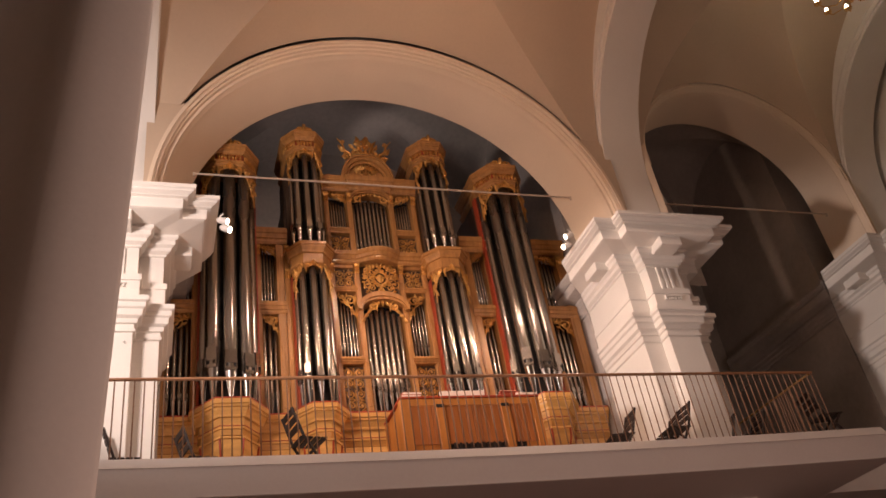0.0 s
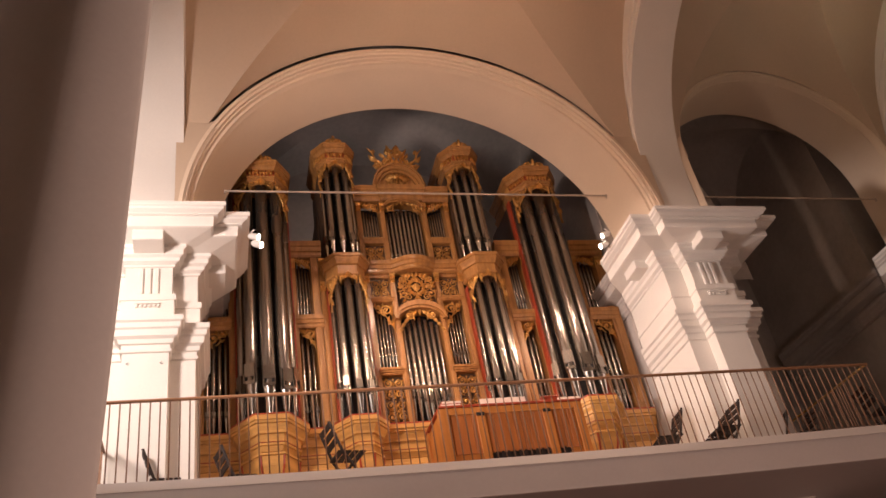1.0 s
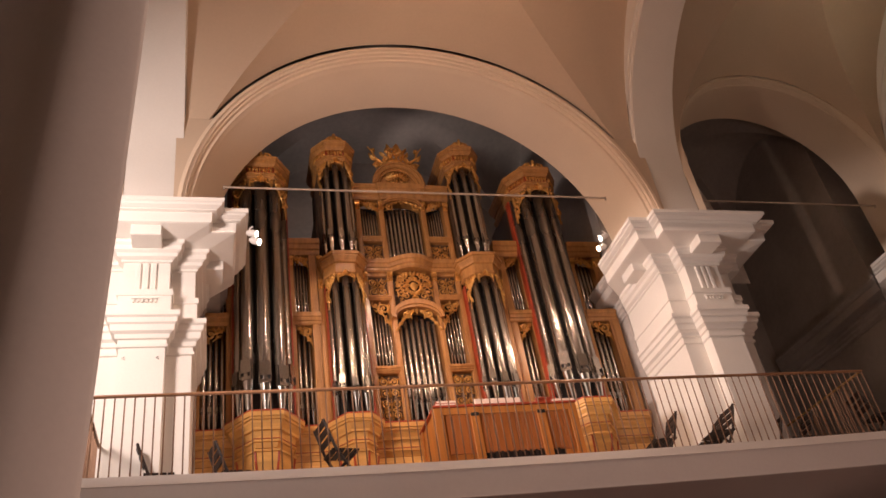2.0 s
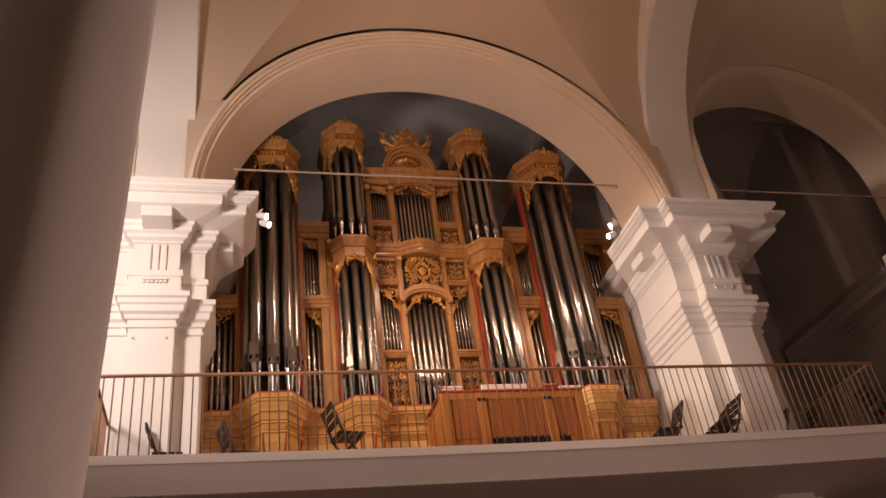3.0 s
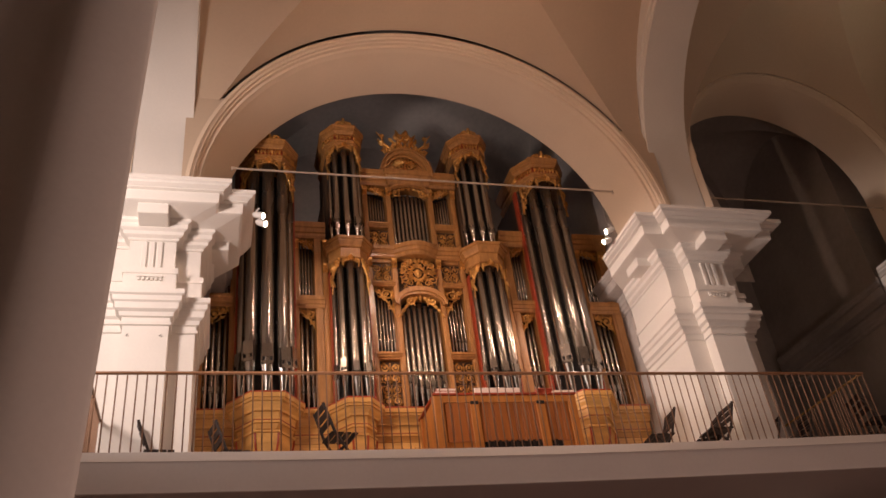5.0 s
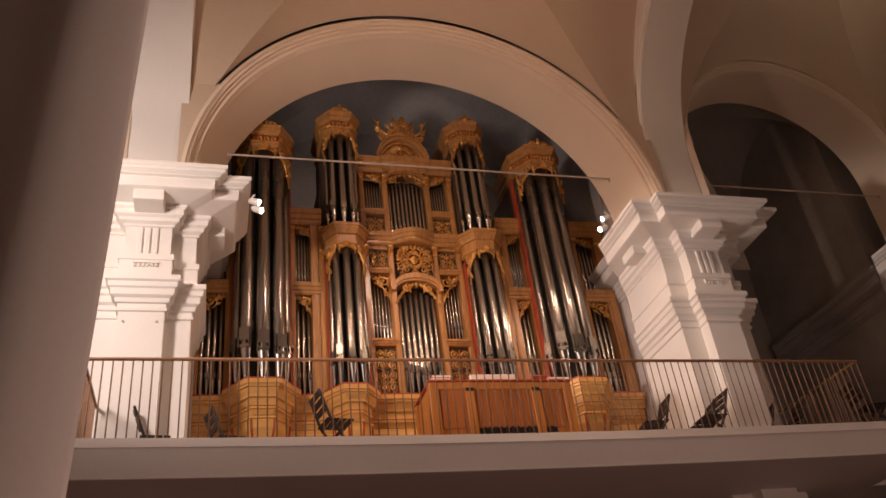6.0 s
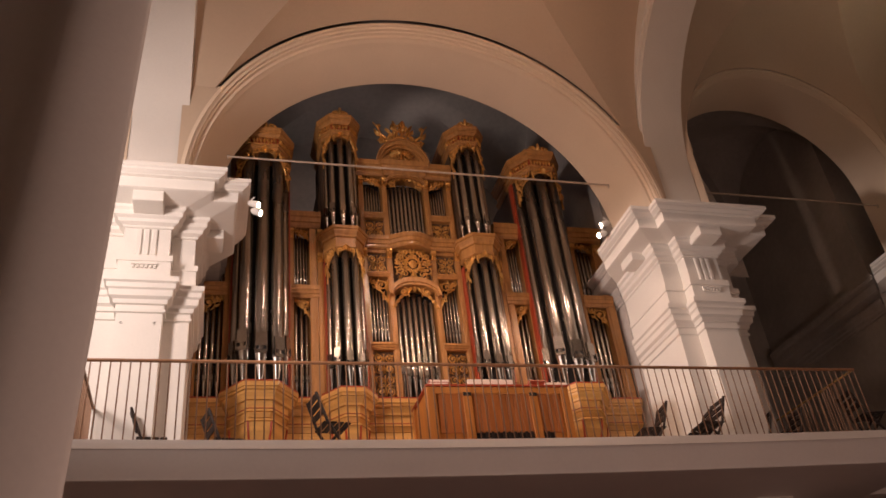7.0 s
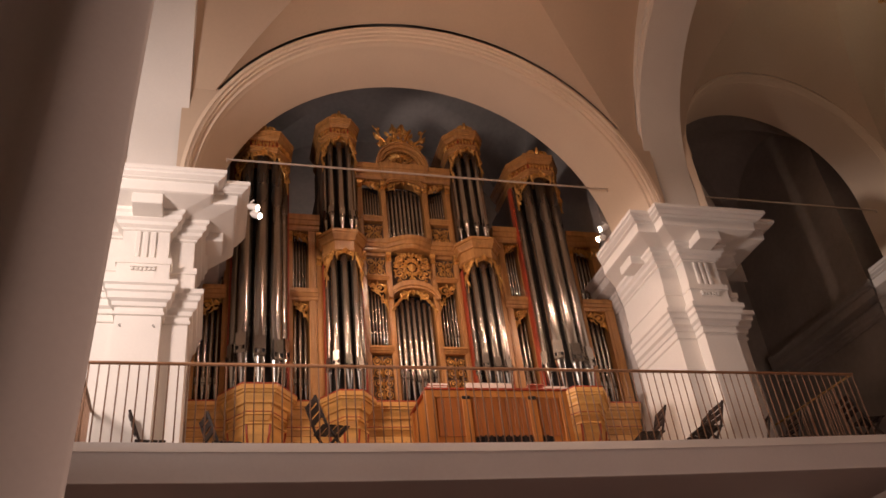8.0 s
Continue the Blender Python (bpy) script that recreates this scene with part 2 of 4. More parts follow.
def wall_arch(name, cx, cz, dr, side, half, label):
    """The arcade wall over one bay with its moulded arch. dr shrinks every radius. half: half the bay."""
    bm = bmesh.new()
    rings = []
    prof = ARCH_IN + [(2.32, 3.69), (2.32, 4.6)]
    if dr:
        prof = [(y, 2.32 + (r - 3.69) * 0.26) for y, r in [(1.25, 4.6)] + ARCH_IN[2:]] + [(2.32, 2.32), (2.32, 3.2)]
    for y, r in prof:
        rings.append([(x, mirror_y(y, side), z) for x, z in arch_path(cx, cz, r, CAP, 56)])
    add_rings(bm, rings, closed=False, cap=False)
    ob = part(name, bm, CREAM, smooth=True)
    tagged(ob, label, "arch", kind="structure")
    return ob


R2 = 1.72
Z2 = 11.25
for side, tag in ((1, "north"), (-1, "south")):
    wall_arch("arch_%s_1" % tag, AX, 9.65, 0, side, 4, "round plaster arch with moulded archivolt over the gallery")
    wall_arch("arch_%s_2" % tag, B2, Z2, R2, side, 3, "stilted plaster arch of the next bay")
    wall_arch("arch_%s_3" % tag, 2 * AX - B2, Z2, R2, side, 3, "stilted plaster arch of the neighbouring bay")

# transverse arches over the nave, one over each pilaster
TY, TZ, TR = NY, 10.70, 3.22
VZ = 10.55
VB_A, VB_B = 3.30, 4.20        # half width and rise of the cross barrel
for i, px in enumerate(PIER_X):
    bm = bmesh.new()
    h = 0.45
    foot = CAP
    prof = [(-h, 4.4), (-h, TR + 0.23), (-h + 0.03, TR + 0.225), (-h + 0.03, TR + 0.16), (-h + 0.012, TR + 0.155), (-h + 0.012, TR + 0.09), (-h + 0.04, TR + 0.08), (-h + 0.04, TR + 0.03), (-h + 0.02, TR + 0.02), (-h + 0.02, TR)]
    prof = prof + [(-x, r) for x, r in prof[::-1]]
    rings = []
    for x, r in prof:
        rings.append([(px + x, y, z) for y, z in [(TY + r, foot)] + arc(TY, TZ, r, 0, 180, 56) + [(TY - r, foot)]])
    add_rings(bm, rings, closed=False, cap=False)
    ob = part("transverse_arch_%d" % (i + 1), bm, PLASTER, smooth=True)
    tagged(ob, "white plaster transverse arch springing from the pier cap", "arch", kind="structure")


def groin_vault(name, x0, x1, cx, cz, r, label):
    """Four curved cells that meet in sharp groins. The wall barrel has radius r round (cx, cz); the cross barrel spans the nave."""
    bm = bmesh.new()
    n = 64
    crown_b = VZ + VB_B

    def z_wall(x, y):
        w = abs(y - TY) / VB_A
        lift = (crown_b - cz - r) * max(0.0, 1 - w * w)
        t = max(0.0, 1 - ((x - cx) / r) ** 2)
        return cz + (r + lift) * math.sqrt(t)

    def z_cross(y):
        t = max(0.0, 1 - ((y - TY) / VB_A) ** 2)
        return VZ + VB_B * math.sqrt(t)

    def groin(x):
        lo, hi = 0.0, 3.17
        for _ in range(40):
            mid = (lo + hi) / 2
            if z_cross(TY + mid) > z_wall(x, TY + mid):
                lo = mid
            else:
                hi = mid
        return lo

    xs = [cx - r * math.cos(math.pi * i / n) for i in range(n + 1)]
    gs = [groin(min(max(x, cx - r * 0.9999), cx + r * 0.9999)) for x in xs]
    ys = 14
    for side in (1, -1):
        rows = []
        for x, g in zip(xs, gs):
            row = []
            for k in range(ys + 1):
                d = g + (3.17 - g) * k / ys
                y = TY + side * d
                row.append(bm.verts.new((x, y, z_wall(x, y))))
            rows.append(row)
        for a, b in zip(rows, rows[1:]):
            for k in range(ys):
                bm.faces.new((a[k], b[k], b[k + 1], a[k + 1]))
    # cross barrel cells
    for lim, half in ((x0, xs[:n // 2 + 1]), (x1, xs[n // 2:][::-1])):
        gg = {x: g for x, g in zip(xs, gs)}
        for side in (1, -1):
            rows = []
            for x in half:
                y = TY + side * gg[x]
                z = z_cross(y)
                rows.append([bm.verts.new((x + (lim - x) * k / 6, y, z)) for k in range(7)])
            for a, b in zip(rows, rows[1:]):
                for k in range(6):
                    bm.faces.new((a[k], b[k], b[k + 1], a[k + 1]))
    for side in (1, -1):
        y = TY + side * 3.17

        def low(x):
            return cz + math.sqrt(max(0.0, (r - 0.11) ** 2 - (x - cx) ** 2)) - 0.02

        for (xa, ga), (xb, gb) in zip(zip(xs, gs), zip(xs[1:], gs[1:])):
            if max(ga, gb) > 3.16:
                bm.faces.new([bm.verts.new(p) for p in ((xa, y, low(xa)), (xb, y, low(xb)), (xb, y, z_cross(y) + 0.03), (xa, y, z_cross(y) + 0.03))])
    # legs of the stilted wall barrel and of the cross barrel
    for sx in (-1, 1):
        for side in (1, -1):
            x = cx + sx * r
            y = TY + side * 3.17
            lim = x0 if sx < 0 else x1
            if cz > 10.5:
                continue
            a = [bm.verts.new(p) for p in ((x, y, CAP), (lim, y, CAP), (lim, y, cz - 0.06), (x, y, cz - 0.06))]
            bm.faces.new(a)
            if cz > TZ:
                a = [bm.verts.new(p) for p in ((x, y, CAP), (x, y, cz), (x, TY + side * 2.6, cz), (x, TY + side * 2.6, CAP))]
    ob = part(name, bm, VAULT, smooth=True)
    tagged(ob, label, "vault", kind="structure")
    return ob


groin_vault("ceiling_1", PIER_X[1] + 0.45, PIER_X[2] - 0.45, AX, 9.65, 4.215, "warm-lit plaster groin vault over the nave bay")
groin_vault("ceiling_2", PIER_X[2] + 0.45, PIER_X[3] - 0.45, B2, Z2, 2.46, "dim plaster groin vault over the next nave bay")
groin_vault("ceiling_3", PIER_X[0] + 0.45, PIER_X[1] - 0.45, 2 * AX - B2, Z2, 2.46, "plaster groin vault over the neighbouring nave bay")

# groin vaults and back wall of the gallery
for i, (cx, r) in enumerate(((AX, 3.95), (B2, 2.40), (2 * AX - B2, 2.40))):
    bm = bmesh.new()
    cy, hy, crown_z = 4.45, 2.16, 15.6 if i == 0 else 14.7
    rise_y = 3.6
    n = 48
    for side in (1, -1):
      for span in (range(0, n // 2 + 1), range(n // 2, n + 1)):
        rows_a, rows_b = [], []
        for k in span:
            x = cx - r * math.cos(math.pi * k / n)
            z = crown_z - r + math.sqrt(max(0.0, r * r - (x - cx) ** 2))
            t = min(1.0, max(0.0, (z - crown_z + rise_y) / rise_y))
            g = cy + side * hy * math.sqrt(max(0.0, 1 - t * t))
            rows_a.append([bm.verts.new((x, g + (cy + side * hy - g) * j / 4, z)) for j in range(5)])
            lim = cx + (r if span[0] else -r)
            rows_b.append([bm.verts.new((x + (lim - x) * j / 4, g, z)) for j in range(5)])
        for rows in (rows_a, rows_b):
            for p, q in zip(rows, rows[1:]):
                for j in range(4):
                    bm.faces.new((p[j], q[j], q[j + 1], p[j + 1]))
    bmesh.ops.remove_doubles(bm, verts=bm.verts, dist=0.0005)
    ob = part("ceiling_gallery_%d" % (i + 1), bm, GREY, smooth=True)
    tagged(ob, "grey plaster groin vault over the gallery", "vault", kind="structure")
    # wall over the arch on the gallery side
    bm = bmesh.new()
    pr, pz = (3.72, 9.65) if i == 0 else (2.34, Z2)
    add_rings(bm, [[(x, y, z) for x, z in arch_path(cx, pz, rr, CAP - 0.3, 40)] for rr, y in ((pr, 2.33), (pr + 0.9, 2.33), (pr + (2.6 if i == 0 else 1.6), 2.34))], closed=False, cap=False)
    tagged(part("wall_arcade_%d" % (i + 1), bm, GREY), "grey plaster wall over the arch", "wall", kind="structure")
X0, X1 = PIER_X[0] - 0.6, PIER_X[3] + 0.6
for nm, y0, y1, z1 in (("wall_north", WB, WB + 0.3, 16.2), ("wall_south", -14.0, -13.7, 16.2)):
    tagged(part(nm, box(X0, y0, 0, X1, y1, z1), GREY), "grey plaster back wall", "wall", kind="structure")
for nm, x in (("wall_west", X0 - 0.3), ("wall_east", X1)):
    tagged(part(nm, box(x, -14, 0, x + 0.3, WB + 0.3, 16.2), PLASTER), "white plaster end wall", "wall", kind="structure")
tagged(part("floor", box(X0, -14, -0.2, X1, WB, 0), STONE), "worn stone church floor", "floor", kind="structure")
tagged(part("ceiling_roof", box(X0, -14, 16.2, X1, WB + 0.3, 16.4), VAULT), "plain roof above the vaults", "roof", kind="structure")
tagged(part("ceiling_south_aisle", box(X0, -13.7, 13.9, X1, SOUTH - 1.2, 14.1), VAULT), "plain plaster ceiling of the near aisle", "ceiling", kind="structure")

# balcony slab with a chamfered upper edge
bm = bmesh.new()
SX0, SX1 = -5.15, 6.38
sec = [(-0.028, 4.665), (-0.016, 4.655), (-0.022, 5.000), (-0.030, 5.008), (0.062, ZF - 0.004), (0.072, ZF), (6.5, ZF), (6.5, 4.655)]
rings = []
for k in range(33):
    x = SX0 + (SX1 - SX0) * k / 32
    sag = -0.0055 * x * x          # the front is slightly hollow in plan
    rings.append([(x, y + (sag if y < 1 else 0), z) for y, z in sec])
add_rings(bm, rings)
tagged(part("floor_balcony", bm, SLAB), "white painted balcony slab in front of the organ", "balcony", kind="structure")
tagged(part("floor_gallery_west", box(X0, 1.3, 4.66, SX0 - 0.01, WB, ZF - 0.004), SLAB), "gallery floor of the neighbouring bay", "floor", kind="structure")
tagged(part("floor_gallery_east", box(SX1 + 0.01, 1.3, 4.66, X1, WB, ZF - 0.004), SLAB), "gallery floor of the next bay", "floor", kind="structure")

# made-up window in the gallery's back wall, unseen behind the organ; its panes glow
win = empty("window_1", (AX, WB, 11.6))
tagged(win, "tall unseen window added behind the organ, its panes glowing faintly", "window", kind="structure")
part("window_frame", add_box(add_box(box(-0.9, -0.06, -1.3, 0.9, 0.02, -1.2), -0.9, -0.06, 1.2, 0.9, 0.02, 1.3), -0.03, -0.05, -1.2, 0.03, 0.01, 1.2), PLASTER, win)
for sx in (-1, 1):
    part("pane", box(min(sx * 0.04, sx * 0.88), -0.03, -1.19, max(sx * 0.04, sx * 0.88), -0.02, 1.19), glow("added_pane_glow", (0.55, 0.55, 0.75), 0.25), win, "dim bluish pane")
# unseen fill for the gallery vault and wall, with a made-up stand
lamp("gallery_fill_light", "SPOT", (AX - 0.3, 4.75, 12.2), (AX - 0.5, 6.6, 13.9), 26, (1.0, 0.82, 0.76), 0.15, 150, 0.8)
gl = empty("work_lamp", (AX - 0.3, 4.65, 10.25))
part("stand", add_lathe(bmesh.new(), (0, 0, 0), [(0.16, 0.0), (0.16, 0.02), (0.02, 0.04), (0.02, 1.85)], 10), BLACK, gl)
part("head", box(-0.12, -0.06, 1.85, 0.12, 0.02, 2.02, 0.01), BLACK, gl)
tagged(gl, "unseen black stand added behind the organ case for a fill light", "lamp")

# tie rods
for i, (xa, xb) in enumerate(((-3.32, 3.60), (B2 - 2.06, B2 + 2.06))):
    bm = bmesh.new()
    add_tube(bm, [(xa, 1.775, 10.715), (xb, 1.775, 10.715)], 0.017, 8)
    rod = part("tie_rod", bm, IRON)
    tagged(rod, "thin pale iron tie rod across the arch", "tie rod")
    for x in (xa, xb):
        part("anchor", box(x - 0.012, 1.755, 10.66, x + 0.012, 1.795, 10.74, 0.004), IRON, rod)

# ---------------------------------------------------------------- carving helpers (work in the plane y = y0, proud towards -y)
def add_leaf(bm, base, tip, width, y0, lift=0.035, curl=0.0):
    """A curled acanthus leaf: a ridged, pointed blade lying on the plane y = y0."""
    bx, bz = base
    tx, tz = tip
    dx, dz = tx - bx, tz - bz
    ln = math.hypot(dx, dz) or 1e-4
    nx, nz = -dz / ln, dx / ln
    rows = []
    for t, w, h in ((0.0, 0.25, 0.3), (0.3, 0.95, 0.9), (0.6, 0.8, 1.0), (0.85, 0.4, 0.8), (1.0, 0.02, 0.25)):
        off = curl * ln * t * t
        cx, cz = bx + dx * t + nx * off, bz + dz * t + nz * off
        ww = width * w / 2
        rows.append([bm.verts.new((cx - nx * ww, y0, cz - nz * ww)), bm.verts.new((cx - nx * ww * 0.45, y0 - lift * h * 0.6, cz - nz * ww * 0.45)), bm.verts.new((cx, y0 - lift * h, cz)),
                     bm.verts.new((cx + nx * ww * 0.45, y0 - lift * h * 0.6, cz + nz * ww * 0.45)), bm.verts.new((cx + nx * ww, y0, cz + nz * ww))])
    for a, b in zip(rows, rows[1:]):
        for k in range(4):
            bm.faces.new((a[k], a[k + 1], b[k + 1], b[k]))


def add_spiral(bm, cx, cz, r, start, turn, y0, thick=0.018, leaves=3):
    """A scroll that winds inwards from radius r, with leaves on its outer side."""
    pts, rad = [], []
    n = 20
    for i in range(n + 1):
        t = i / n
        a = radians(start + turn * t)
        rr = r * (1 - 0.82 * t)
        pts.append((cx + rr * math.cos(a), y0 - 0.012 - 0.02 * t, cz + rr * math.sin(a)))
        rad.append(thick * (0.75 + 0.5 * math.sin(math.pi * t)))
    add_tube(bm, pts, rad, 6)
    bmesh.ops.create_icosphere(bm, subdivisions=1, radius=thick * 1.7, matrix=Matrix.Translation((cx, y0 - 0.025, cz)))
    for k in range(leaves):
        t = 0.08 + 0.5 * k / max(1, leaves)
        a = radians(start + turn * t)
        rr = r * (1 - 0.82 * t)
        b = (cx + rr * math.cos(a), cz + rr * math.sin(a))
        s = 1 if turn > 0 else -1
        ang = a + s * radians(35)
        add_leaf(bm, b, (b[0] + r * 0.7 * math.cos(ang), b[1] + r * 0.7 * math.sin(ang)), r * 0.42, y0 - 0.004, 0.035, 0.25 * s)


def carved_panel(x0, z0, x1, z1, y0, rows, seed):
    """Pierced symmetric scrollwork that fills a rectangle."""
    rng = random.Random(seed)
    bm = bmesh.new()
    cx = (x0 + x1) / 2
    w, h = (x1 - x0) / 2, (z1 - z0) / rows
    for k in range(rows):
        zc = z0 + h * (k + 0.5)
        r = min(w * 0.46, h * 0.40)
        flip = 1 if k % 2 else -1
        for s in (-1, 1):
            st = 90 * flip if s > 0 else 180 - 90 * flip
            xc = cx + s * w * 0.50
            add_spiral(bm, xc, zc, r, st, -s * flip * 560, y0, 0.0085 + 0.002 * rng.random(), 2)
            # a counter-scroll that ties the unit to the next one
            add_tube(bm, [(cx + s * w * 0.06, y0 - 0.012, zc - flip * h * 0.48), (cx + s * w * 0.30, y0 - 0.02, zc - flip * h * 0.40), (cx + s * w * 0.80, y0 - 0.012, zc - flip * h * 0.46)], [0.006, 0.011, 0.005], 6)
            for _ in range(2):
                ang = rng.uniform(-1.2, 1.2)
                b = (cx + s * w * rng.uniform(0.3, 0.8), zc + h * rng.choice((-0.40, 0.36)))
                add_leaf(bm, b, (b[0] + s * 0.055 * math.cos(ang), b[1] + 0.055 * math.sin(ang)), 0.026, y0 - 0.008, 0.03, 0.2)
        add_leaf(bm, (cx, zc - flip * h * 0.44), (cx, zc + flip * h * 0.30), w * 0.20, y0 - 0.012, 0.045)
        for s in (-1, 1):
            add_leaf(bm, (cx, zc - flip * h * 0.2), (cx + s * w * 0.30, zc + flip * h * 0.44), w * 0.14, y0 - 0.006, 0.035, -0.25 * s)
        bmesh.ops.create_icosphere(bm, subdivisions=1, radius=0.016, matrix=Matrix.Translation((cx, y0 - 0.03, zc + flip * h * 0.34)))
    bm.faces.ensure_lookup_table()
    return bm


def carved_corner(x_high, x_low, z_top, drop, y0):
    """A spandrel of scrollwork: shallow over x_high, hanging by drop over x_low."""
    bm = bmesh.new()
    w = x_low - x_high
    s = 1 if w > 0 else -1
    aw = abs(w)
    def edge(t):
        """Lower outline: hangs deep at x_low, sweeps up in a hollow curve to x_high."""
        return x_high + w * t, z_top - 0.05 - (drop - 0.05) * (0.25 * t + 0.75 * t ** 2.2)

    r1 = min(aw * 0.33, drop * 0.36)
    add_spiral(bm, x_low - w * 0.36, z_top - 0.02 - r1, r1, 250 if s > 0 else -70, -s * 600, y0, 0.013, 4)
    add_spiral(bm, x_low - w * 0.20, z_top - drop * 0.66, aw * 0.15, 90, s * 460, y0, 0.010, 3)
    add_spiral(bm, x_high + w * 0.24, z_top - 0.02 - aw * 0.12, aw * 0.13, 180 if s > 0 else 0, s * 450, y0, 0.010, 3)
    path = [edge(k / 8) for k in range(9)]
    add_tube(bm, [(x, y0 - 0.014, z) for x, z in path], [0.007, 0.010, 0.012, 0.013, 0.013, 0.012, 0.011, 0.009, 0.005], 6)
    for k in range(6):
        x, z = edge((k + 0.6) / 6.4)
        add_leaf(bm, (x - w * 0.03, z + 0.015), (x + w * 0.10, z + 0.075), 0.045, y0 - 0.008, 0.04, 0.3 * s)
    add_leaf(bm, (x_low - w * 0.07, z_top - 0.02), (x_low - w * 0.05, z_top - drop * 0.42), aw * 0.16, y0, 0.04)
    add_leaf(bm, (x_low - w * 0.07, z_top - drop * 0.5), (x_low - w * 0.03, z_top - drop * 1.02), aw * 0.13, y0, 0.04)
    return bm


def turn_face(bm, ang, at):
    """Moves carving made in the plane y = 0 round x = 0 onto a face turned by ang degrees whose middle is at."""
    bm.transform(Matrix.Translation(at) @ Matrix.Rotation(radians(ang), 4, "Z"))
    return bm


def plan_offset(pts, q):
    """Mitred offset of an open or closed plan line to its right-hand side (towards -y when it runs towards +x)."""
    out = []
    n = len(pts)
    for i in range(n):
        p = Vector(pts[i])
        d0 = (p - Vector(pts[i - 1])).normalized() if i else None
        d1 = (Vector(pts[i + 1]) - p).normalized() if i < n - 1 else None
        d0 = d0 or d1
        d1 = d1 or d0
        n0, n1 = Vector((d0.y, -d0.x)), Vector((d1.y, -d1.x))
        mv = (n0 + n1) / max(0.35, 1 + n0.dot(n1))
        out.append((p.x + mv.x * q, p.y + mv.y * q))
    return out


def add_front(bm, line, profile, y_back):
    """A moulded body: the plan line swept through (z, q) rows and closed to y_back."""
    rings = []
    for z, q in profile:
        l = plan_offset(line, q)
        rings.append([(x, y, z) for x, y in l] + [(l[-1][0], y_back, z), (l[0][0], y_back, z)])
    return add_rings(bm, rings)


# ---------------------------------------------------------------- the organ
OX, OY = 0.03, 3.15
organ = empty("pipe_organ", (OX, OY, ZF))
tagged(organ, "tall golden oak pipe organ with gilded carvings and tin pipes", "organ")


def opart(name, bm, mat, parent=organ, label="", smooth=False):
    bm.transform(Matrix.Translation((0, -OY, -ZF)))
    return part(name, bm, mat, parent, label, smooth)


TO = {-1: -2.71, 1: 2.645}      # axes of the outer and inner towers
TI = {-1: -1.285, 1: 1.262}


def tower_line(c, half, front, back=3.15, flat=0.50):
    d = back - front
    return [(c - half, back), (c - half, back - d * 0.38), (c - half * flat, front), (c + half * flat, front), (c + half, back - d * 0.38), (c + half, back)]


OUTER = dict(half=0.485, front=2.50)
INNER = dict(half=0.335, front=2.72)

# plinth with tower bases: one long moulded front
line = [(-3.92, 3.15)]
for c, k in ((TO[-1], OUTER), (TI[-1], INNER), (TI[1], INNER), (TO[1], OUTER)):
    line += tower_line(c, k["half"], k["front"], 3.15, 0.40)
line += [(3.92, 3.15)]
bm = bmesh.new()
rows = [(6.52, -0.10), (6.525, -0.05), (6.545, -0.045), (6.55, -0.02), (6.61, 0.0), (6.615, 0.02), (6.64, 0.025), (6.65, 0.01), (6.75, 0.02), (6.755, 0.045), (6.785, 0.05), (6.83, 0.075), (6.86, 0.08), (6.865, 0.10), (6.895, 0.10), (6.90, 0.115), (6.955, 0.12)]
add_front(bm, line, [(6.955 - (6.955 - z) * 1.22, q * 1.5 - 0.06) for z, q in rows], 4.5)
plinth = opart("plinth_cornice", bm, BASEOAK, label="honey oak moulded plinth cornice")
bm = bmesh.new()
add_front(bm, line, [(6.957, 0.115), (6.985, 0.115)], 3.3)
opart("plinth_lip", bm, RED, plinth, "red lacquered lip")
for z, q in ((6.452, -0.114), (6.575, -0.020), (6.708, -0.020)):
    bm = bmesh.new()
    add_front(bm, line, [(z, q - 0.02), (z + 0.002, q), (z + 0.012, q), (z + 0.014, q - 0.02)], 3.3)
    opart("plinth_bead", bm, RED, plinth, "thin red bead")
opart("plinth", box(-3.90, 3.19, ZF, 3.90, 4.5, 6.43), BASEOAK, label="honey oak panelled plinth")
for k in range(9):
    x = -3.55 + k * 0.89
    opart("plinth_panel", box(x - 0.36, 3.165, ZF + 0.25, x + 0.36, 3.195, 6.36, 0.012), BASEOAK)
for c, k in ((TO[-1], OUTER), (TI[-1], INNER), (TI[1], INNER), (TO[1], OUTER)):
    # bowl-shaped corbel under each tower
    bm = bmesh.new()
    rings = []
    l0 = tower_line(0, k["half"], k["front"], 3.15, 0.40)
    for z, s in ((6.43, 0.93), (6.40, 0.93), (6.395, 0.88), (6.26, 0.84), (6.08, 0.71), (5.90, 0.52), (5.76, 0.28), (5.70, 0.10)):
        rings.append([(c + x * s, 3.18 + (y - 3.18) * s, z) for x, y in l0])
    add_rings(bm, rings)
    corbel = opart("corbel", bm, BASEOAK, label="tapered honey oak corbel under a tower")
    for i in range(1, 5):
        bm = bmesh.new()
        x, y = l0[i]
        add_tube(bm, [(c + x * s, 3.18 + (y - 3.18) * s, z) for z, s in ((6.395, 0.885), (6.26, 0.845), (6.08, 0.715), (5.90, 0.525), (5.76, 0.285))], 0.017, 6)
        opart("rib", bm, RED, corbel, "dark red rib")

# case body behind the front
# shade behind the front is put into the colour of both bodies
opart("case_body", box(-3.88, 3.60, 6.95, 3.88, 4.9, 10.25), SHADEOAK, label="case body behind the pipes, oak colour darkened for shade")
opart("upper_case_body", box(-1.62, 3.60, 10.25, 1.62, 4.4, 11.6), SHADEOAK)
# black sheets in place of the shade between the pipes
opart("shade_board", box(-3.86, 3.40, 6.96, 3.86, 3.44, 10.25), BLACK)
